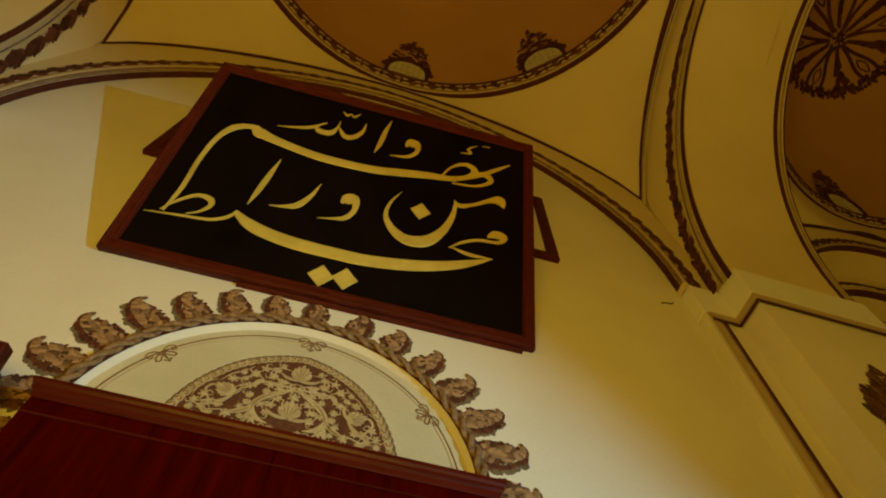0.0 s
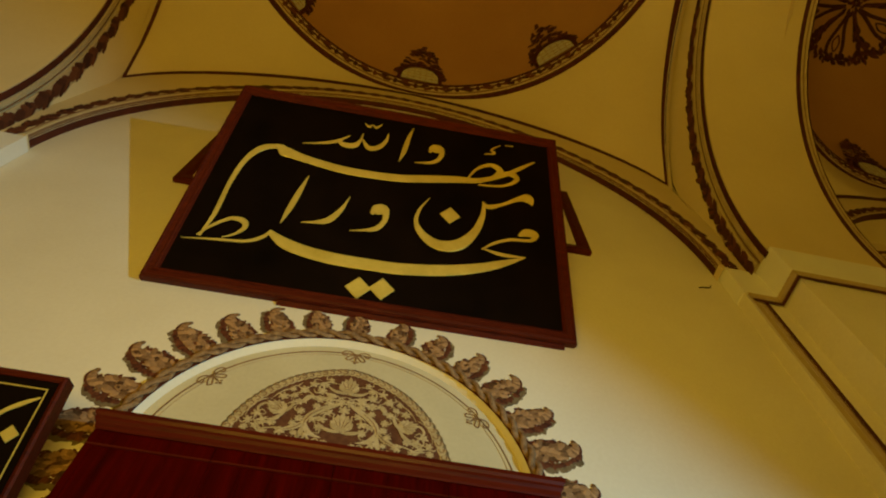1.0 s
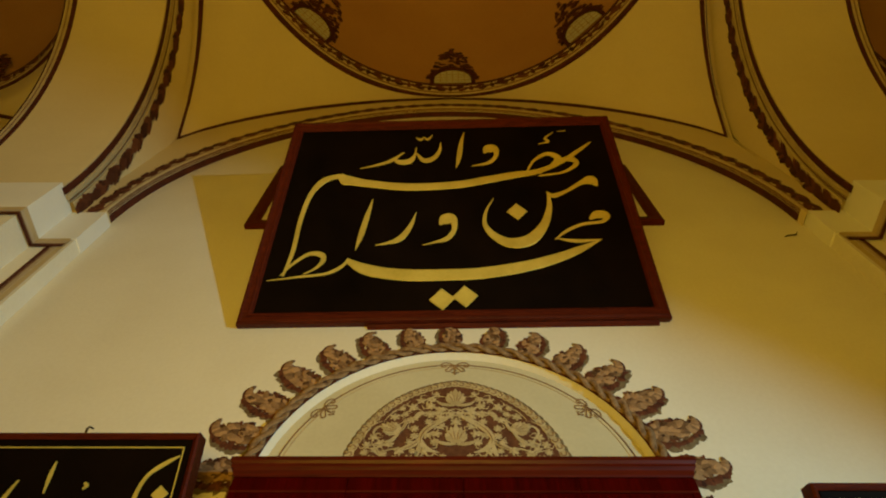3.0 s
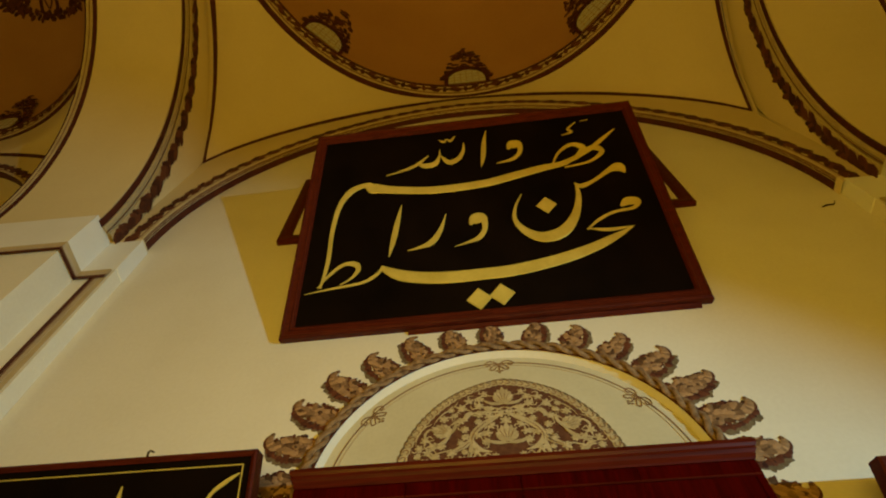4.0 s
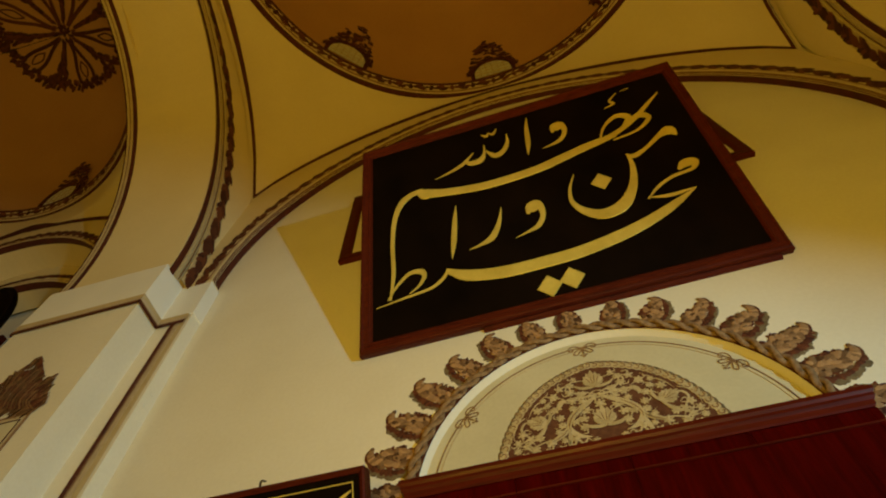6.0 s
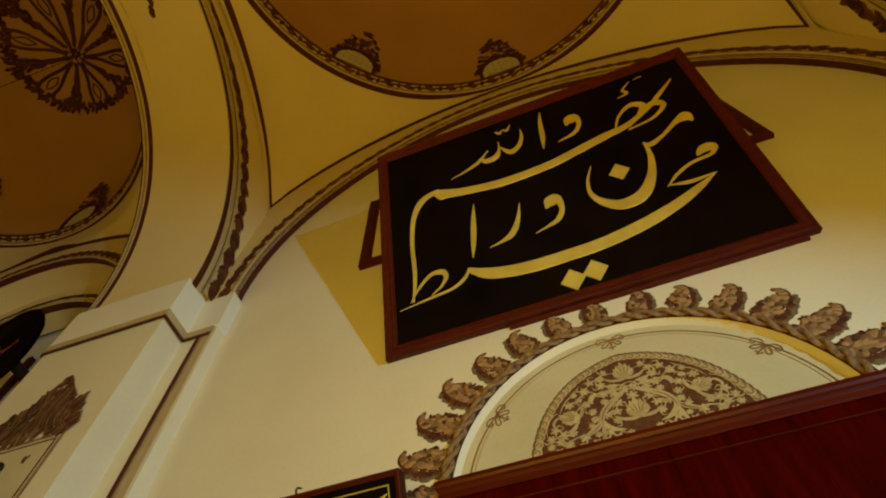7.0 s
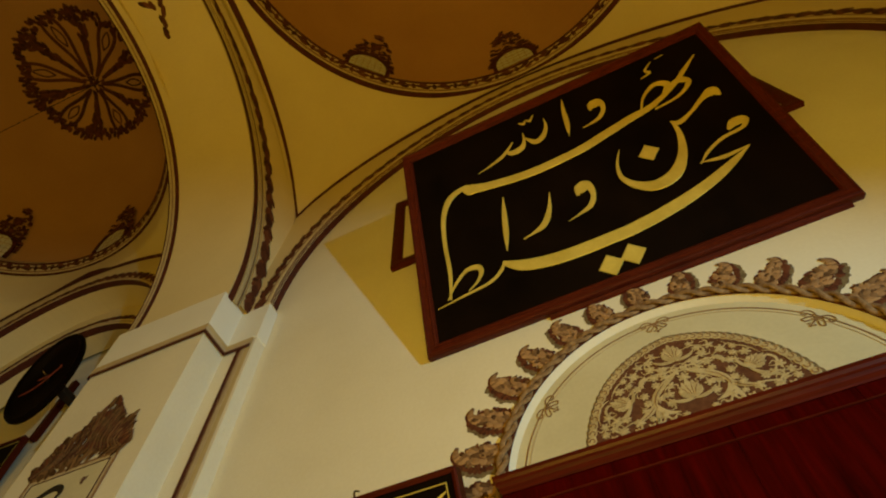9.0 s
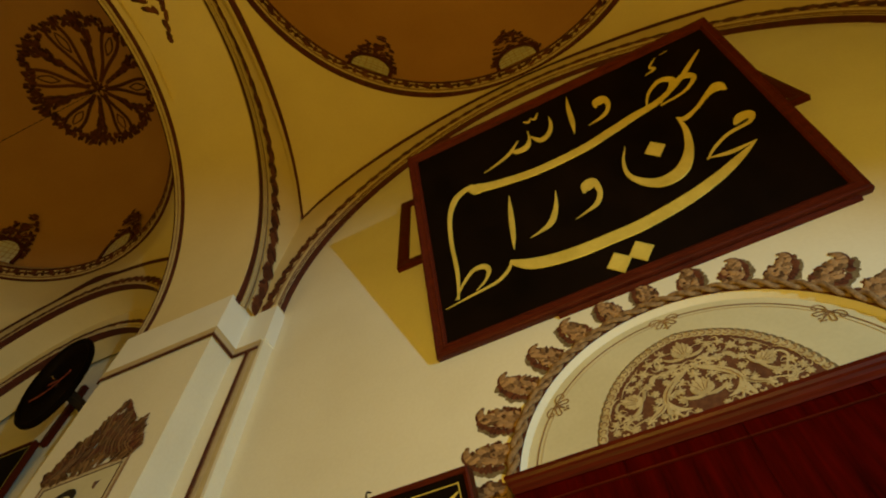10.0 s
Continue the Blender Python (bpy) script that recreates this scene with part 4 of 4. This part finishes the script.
def side_panel(bl, br, tl, tr, label):
    ob = new("framed_panel")
    tagged(ob, label, "panel")
    b = Board(bl, br, tl, tr)
    board_back(b, 0.0, -0.06, -0.02, BOARD, ob, "back_board")
    board_back(b, 0.04, 0.0, 0.005, BOARD, ob)
    board_frame(b, ((0.0, -0.062), (0.0, 0.02), (0.010, 0.028), (0.022, 0.020), (0.030, 0.012)), FRAME, ob, "dark wooden frame rail")
    board_frame(b, ((0.031, 0.008), (0.034, 0.014), (0.060, 0.010), (0.062, 0.0)), BOARD, ob)
    board_frame(b, ((0.063, 0.004), (0.064, 0.010), (0.069, 0.010), (0.070, 0.004)), GOLD, ob, "thin gold inner line")
    return ob, b


low, C = side_panel((-2.62, -0.045, 2.80), (-1.20, -0.045, 2.80), (-2.64, -0.372, 3.685), (-1.222, -0.372, 3.685), "black panel with gold lettering beside the cabinet")


def at_top(pts):
    return [(u, 1 - m / C.h, w) for u, m, w in pts]


stroke(C, low, "pen_stroke", at_top([(0.548, 0.135, 0.006), (0.545, 0.20, 0.020), (0.546, 0.28, 0.006)]), 0.008)
stroke(C, low, "pen_stroke", at_top([(0.665, 0.232, 0.014), (0.675, 0.245, 0.018), (0.665, 0.262, 0.006)]), 0.008)
stroke(C, low, "pen_stroke", at_top([(0.948, 0.108, 0.006), (0.905, 0.145, 0.022), (0.860, 0.200, 0.018), (0.840, 0.280, 0.020), (0.835, 0.40, 0.024)]), 0.008)
diamond(C, low, "dot", 0.915, 1 - 0.282 / C.h, 0.040, 0.1, 0.008)
stroke(C, low, "pen_stroke", at_top([(0.45, 0.22, 0.008), (0.40, 0.36, 0.03), (0.30, 0.44, 0.03), (0.18, 0.40, 0.01)]), 0.008)
side_panel((1.49, -0.045, 2.52), (2.95, -0.045, 2.52), (1.51, -0.372, 3.40), (2.97, -0.372, 3.40), "black panel in a dark wooden frame beside the cabinet")
# panel in the next bay, below the oval plaque
side_panel((-9.4, 0.78, 5.9), (-7.66, 0.78, 5.9), (-9.4, 0.70, 7.42), (-7.62, 0.70, 7.42), "black panel in a reddish frame under the oval plaque")


def nail(x, y, z, name="nail"):
    bm = bmesh.new()
    ribbon(bm, [Vector(p) for p in spline([(x, y + 0.03, z - 0.02), (x, y, z), (x + 0.008, y - 0.012, z + 0.02), (x + 0.03, y - 0.01, z + 0.012)], 5)], Vector((1, 0, 0.3)), 0.010, 0.010)
    tagged(part(name, bm, IRON), "small bent iron nail at the panel's top", "nail")


nail(-1.794, -0.372, 3.70)

# ---- oval plaque in the next bay ----
plaque = new("oval_plaque")
tagged(plaque, "dark oval plaque with faint red-gold lettering on the wall", "plaque")
PX, PY, PZ, PRX, PRZ = -7.14, 0.20, 7.83, 0.50, 0.74


def oval(k, d, n=48):
    return [Vector((PX + PRX * k * math.cos(6.2832 * i / n), PY - d - 0.09 * math.sin(6.2832 * i / n), PZ + PRZ * k * math.sin(6.2832 * i / n))) for i in range(n)]


bm = bmesh.new()
grid(bm, [oval(0.97, -0.05), oval(1.0, -0.02), oval(1.0, 0.02), oval(0.96, 0.035), oval(0.90, 0.03), oval(0.87, 0.012)], close=True)
part("rim", bm, BOARD, plaque)
bm = bmesh.new()
grid(bm, [oval(0.89, 0.012), oval(0.5, 0.014), oval(0.02, 0.016)], close=True)
part("field", bm, BOARD, plaque)
for pts in (((-0.24, -0.22, 0.02), (-0.10, -0.20, 0.03), (0.05, -0.12, 0.02), (0.22, 0.04, 0.01)), ((-0.05, 0.02, 0.02), (0.08, 0.10, 0.03), (0.2, 0.05, 0.02), (0.10, -0.05, 0.02), (-0.06, -0.06, 0.03)), ((-0.02, 0.2, 0.01), (0.10, 0.26, 0.025), (0.24, 0.30, 0.01))):
    bm = bmesh.new()
    q = spline(pts, 8)
    ribbon(bm, [Vector((PX + p[0] * 1.15, PY - 0.022 - 0.122 * p[1] * 1.15, PZ + p[1] * 1.15)) for p in q], FRONT, [1.5 * p[2] for p in q], 0.004)
    part("pen_stroke", bm, RED, plaque)
bm = bmesh.new()
box(bm, PX - 0.06, PX + 0.06, PY - 0.01, DEEP, PZ - 0.05, PZ + 0.05, 0.01)
part("bracket", bm, IRON, plaque, "dark iron wall bracket")
bm = bmesh.new()
box(bm, -7.66, -7.58, 0.76, DEEP - 0.002, 7.43, 8.55, 0.006)
tagged(part("wooden_batten", bm, FRAME), "dark reddish upright batten fixed to the wall", "batten")

# ---- mahogany cabinet front ----
cab = new("wooden_cabinet")
tagged(cab, "tall red mahogany cabinet front with panels and cornice", "cabinet")
CX0, CX1, CY, CZ = -1.070, 1.116, -0.305, 3.614
bm = bmesh.new()
box(bm, CX0 + 0.03, CX1 - 0.03, CY + 0.045, -0.003, 0.0, CZ - 0.05)
part("body", bm, MAHOGANY, cab)
bm = bmesh.new()
prof = ((0.0, 0.0), (0.0, -0.022), (-0.010, -0.034), (-0.010, -0.050), (-0.022, -0.062), (-0.026, -0.085), (-0.034, -0.092))
rows = []
for d, dz in prof:
    rows.append([Vector(p) for p in ((CX0 - d, -0.004, CZ + dz), (CX0 - d, CY - d, CZ + dz), (CX1 + d, CY - d, CZ + dz), (CX1 + d, -0.004, CZ + dz))])
grid(bm, rows)
grid(bm, [rows[0], [Vector((p.x, -0.0045, p.z)) for p in rows[0]]])
part("cornice", bm, LIT_MAHOGANY, cab, "stepped mahogany cornice")
bays = [CX0 + 0.03 + (CX1 - CX0 - 0.06) * k / 4 for k in range(5)]
for x in (bays[0], bays[-1]):
    bm = bmesh.new()
    w = 0.035
    x0, x1 = max(CX0 + 0.03, x - w), min(CX1 - 0.03, x + w)
    box(bm, x0, x1, CY + 0.034, CY + 0.05, 0.1, CZ - 0.095, 0.004)
    part("stile", bm, MAHOGANY, cab)
for a, b in zip(bays, bays[1:]):
    bm = bmesh.new()
    box(bm, a + 0.0006, b - 0.0006, CY + 0.037, CY + 0.05, CZ - 0.165, CZ - 0.094, 0.003)
    part("top_rail", bm, MAHOGANY, cab)
    # bead in the lighter tone, a painted highlight over the doors
    bm = bmesh.new()
    box(bm, a + 0.0006, b - 0.0006, CY + 0.032, CY + 0.044, CZ - 0.176, CZ - 0.166, 0.003)
    part("bead", bm, LIT_MAHOGANY, cab, "thin raised bead")
    bm = bmesh.new()
    box(bm, a + 0.0005, b - 0.0005, CY + 0.040, CY + 0.048, 0.12, CZ - 0.177)
    part("door_panel", bm, MAHOGANY, cab)


# ---- painted cartouches on the pier faces ----
def cartouche(cx):
    ob = new("painted_cartouche")
    structure(ob, "brown painted leaf crown over a lettered cartouche", "wall painting")
    y = Y2 - 0.003
    half, top = 0.40, 4.72
    bm = bmesh.new()
    grid(bm, [[Vector((cx - half, y, z)), Vector((cx + half, y, z))] for z in (2.2, top)])
    part("cartouche_field", bm, TYMPANUM, ob)
    for d, w, mat in ((0.0, 0.022, BROWN), (0.022, 0.02, BEIGE), (0.045, 0.010, DARK)):
        bm = bmesh.new()
        k = half - d
        for p, q in (((-k, 2.2), (-k, top - d)), ((-k, top - d), (k, top - d)), ((k, top - d), (k, 2.2))):
            ribbon(bm, [Vector((cx + p[0], y - 0.001, p[1])), Vector((cx + q[0], y - 0.001, q[1]))], FRONT, w, 0.003)
        part("border_line", bm, mat, ob)
    bm = bmesh.new()
    rnd = random.Random(9)
    for j in range(330):
        s = rnd.uniform(-1, 1)
        hgt = 0.08 + 0.64 * max(0, 1 - abs(s)) ** 1.1 + 0.14 * math.exp(-((abs(s) - 0.75) / 0.12) ** 2)
        q = rnd.random()
        x, z = cx + s * 0.43, top + 0.02 + hgt * q
        a = math.atan2(1.0, s * 1.2) + rnd.uniform(-0.5, 0.5)
        u = Vector((math.cos(a), 0, math.sin(a)))
        lobe(bm, Vector((x, y - 0.002 - 0.003 * rnd.random(), z)), u, FRONT.cross(u), FRONT, rnd.uniform(0.045, 0.085), rnd.uniform(0.016, 0.030), 0.005, 7)
    for s in (-1, 1):
        for j in range(9):
            q = j / 8
            pts = [(s * (0.05 + 0.36 * q), 0.03 + 0.10 * (1 - q)), (s * (0.02 + 0.30 * q), 0.12 + 0.2 * (1 - q)), (s * (0.07 + 0.26 * q), 0.20 + 0.40 * (1 - q))]
            ribbon(bm, [Vector((cx + p[0], y - 0.012, top + p[1])) for p in spline(pts, 6)], FRONT, 0.012, 0.003)
    part("leaf_crown", bm, CROWN_LEAF, ob, "brown painted acanthus crown")
    bm = bmesh.new()
    q = spline(((-0.30, 4.30, 0.03), (-0.22, 4.47, 0.05), (-0.06, 4.55, 0.06), (0.03, 4.50, 0.045), (0.0, 4.40, 0.02)), 8)
    ribbon(bm, [Vector((cx + p[0], y - 0.004, p[1])) for p in q], FRONT, [p[2] for p in q], 0.003)
    part("pen_stroke", bm, INK, ob)
    bm = bmesh.new()
    for dx, dz, r in ((0.0, 0.0, 0.030), (0.018, 0.018, 0.02), (-0.012, 0.022, 0.02), (0.008, -0.025, 0.014)):
        lobe(bm, Vector((cx + 0.20 + dx, y - 0.003, 4.53 + dz)), (EX + EZ).normalized(), (EX - EZ).normalized(), FRONT, r, r * 0.45, 0.004, 6)
    part("red_bud", bm, RUST, ob)
    bm = bmesh.new()
    for j in range(60):
        s = -1 + 2 * (j + 0.5) / 60
        hgt = 0.06 + 0.64 * max(0, 1 - abs(s)) ** 1.1 + 0.14 * math.exp(-((abs(s) - 0.75) / 0.12) ** 2)
        a = math.atan2(1.0, s * 1.2)
        u = Vector((math.cos(a), 0, math.sin(a)))
        for q in (0.25, 0.5, 0.75, 1.0):
            lobe(bm, Vector((cx + s * 0.43, y - (0.008 if q < 1 else 0.001), top + 0.03 + hgt * q)), u, FRONT.cross(u), FRONT, rnd.uniform(0.03, 0.06), rnd.uniform(0.006, 0.012) if q < 1 else 0.02, 0.003, 6)
    part("dark_outline", bm, DARK_LEAF, ob)


for cx in (-4.165, 4.295):
    cartouche(cx)

# ---- small things ----
bm = bmesh.new()
ribbon(bm, [Vector(p) for p in spline([(2.96, -0.012, 6.37), (3.0, -0.02, 6.38), (3.07, -0.015, 6.40), (3.10, -0.02, 6.44)], 6)], FRONT, 0.009, 0.008)
tagged(part("iron_hook", bm, IRON), "small bent iron hook in the wall below the arch", "hook")
for k, (z, r) in enumerate(((5.12, 0.026), (5.0, 0.03), (4.87, 0.026))):
    bm = bmesh.new()
    rnd = random.Random(k)
    for j in range(6):
        a = j * 1.05
        k2 = rnd.uniform(0.1, 0.9)
        lobe(bm, Vector((-XS + 0.001, -0.075 + r * k2 * math.cos(a) * 0.8, z + r * k2 * math.sin(a))), Vector((0, 1, 0)), EZ, EX, rnd.uniform(0.006, 0.014), rnd.uniform(0.006, 0.014), 0.005, 6)
    tagged(part("plaster_scar", bm, PLASTER), "small rough plaster scar on the pilaster side", "plaster scar")
CROWN_Y = Y1 + 0.93 * (YC + 0.55 - Y1)
for cx in (BAYS[0],):
    chain = new("lamp_chain")
    tagged(chain, "thin dark lamp chain hanging from the dome crown", "chain")
    bm = bmesh.new()
    for k in range(70):
        z = ZR + DOME_H - 0.02 - 0.09 * k
        ribbon(bm, [Vector((cx - 0.30, CROWN_Y, z)), Vector((cx - 0.30, CROWN_Y, z - 0.085))], Vector((1, 0, 0)) if k % 2 else Vector((0, 1, 0)), 0.016, 0.008)
    part("links", bm, IRON, chain)
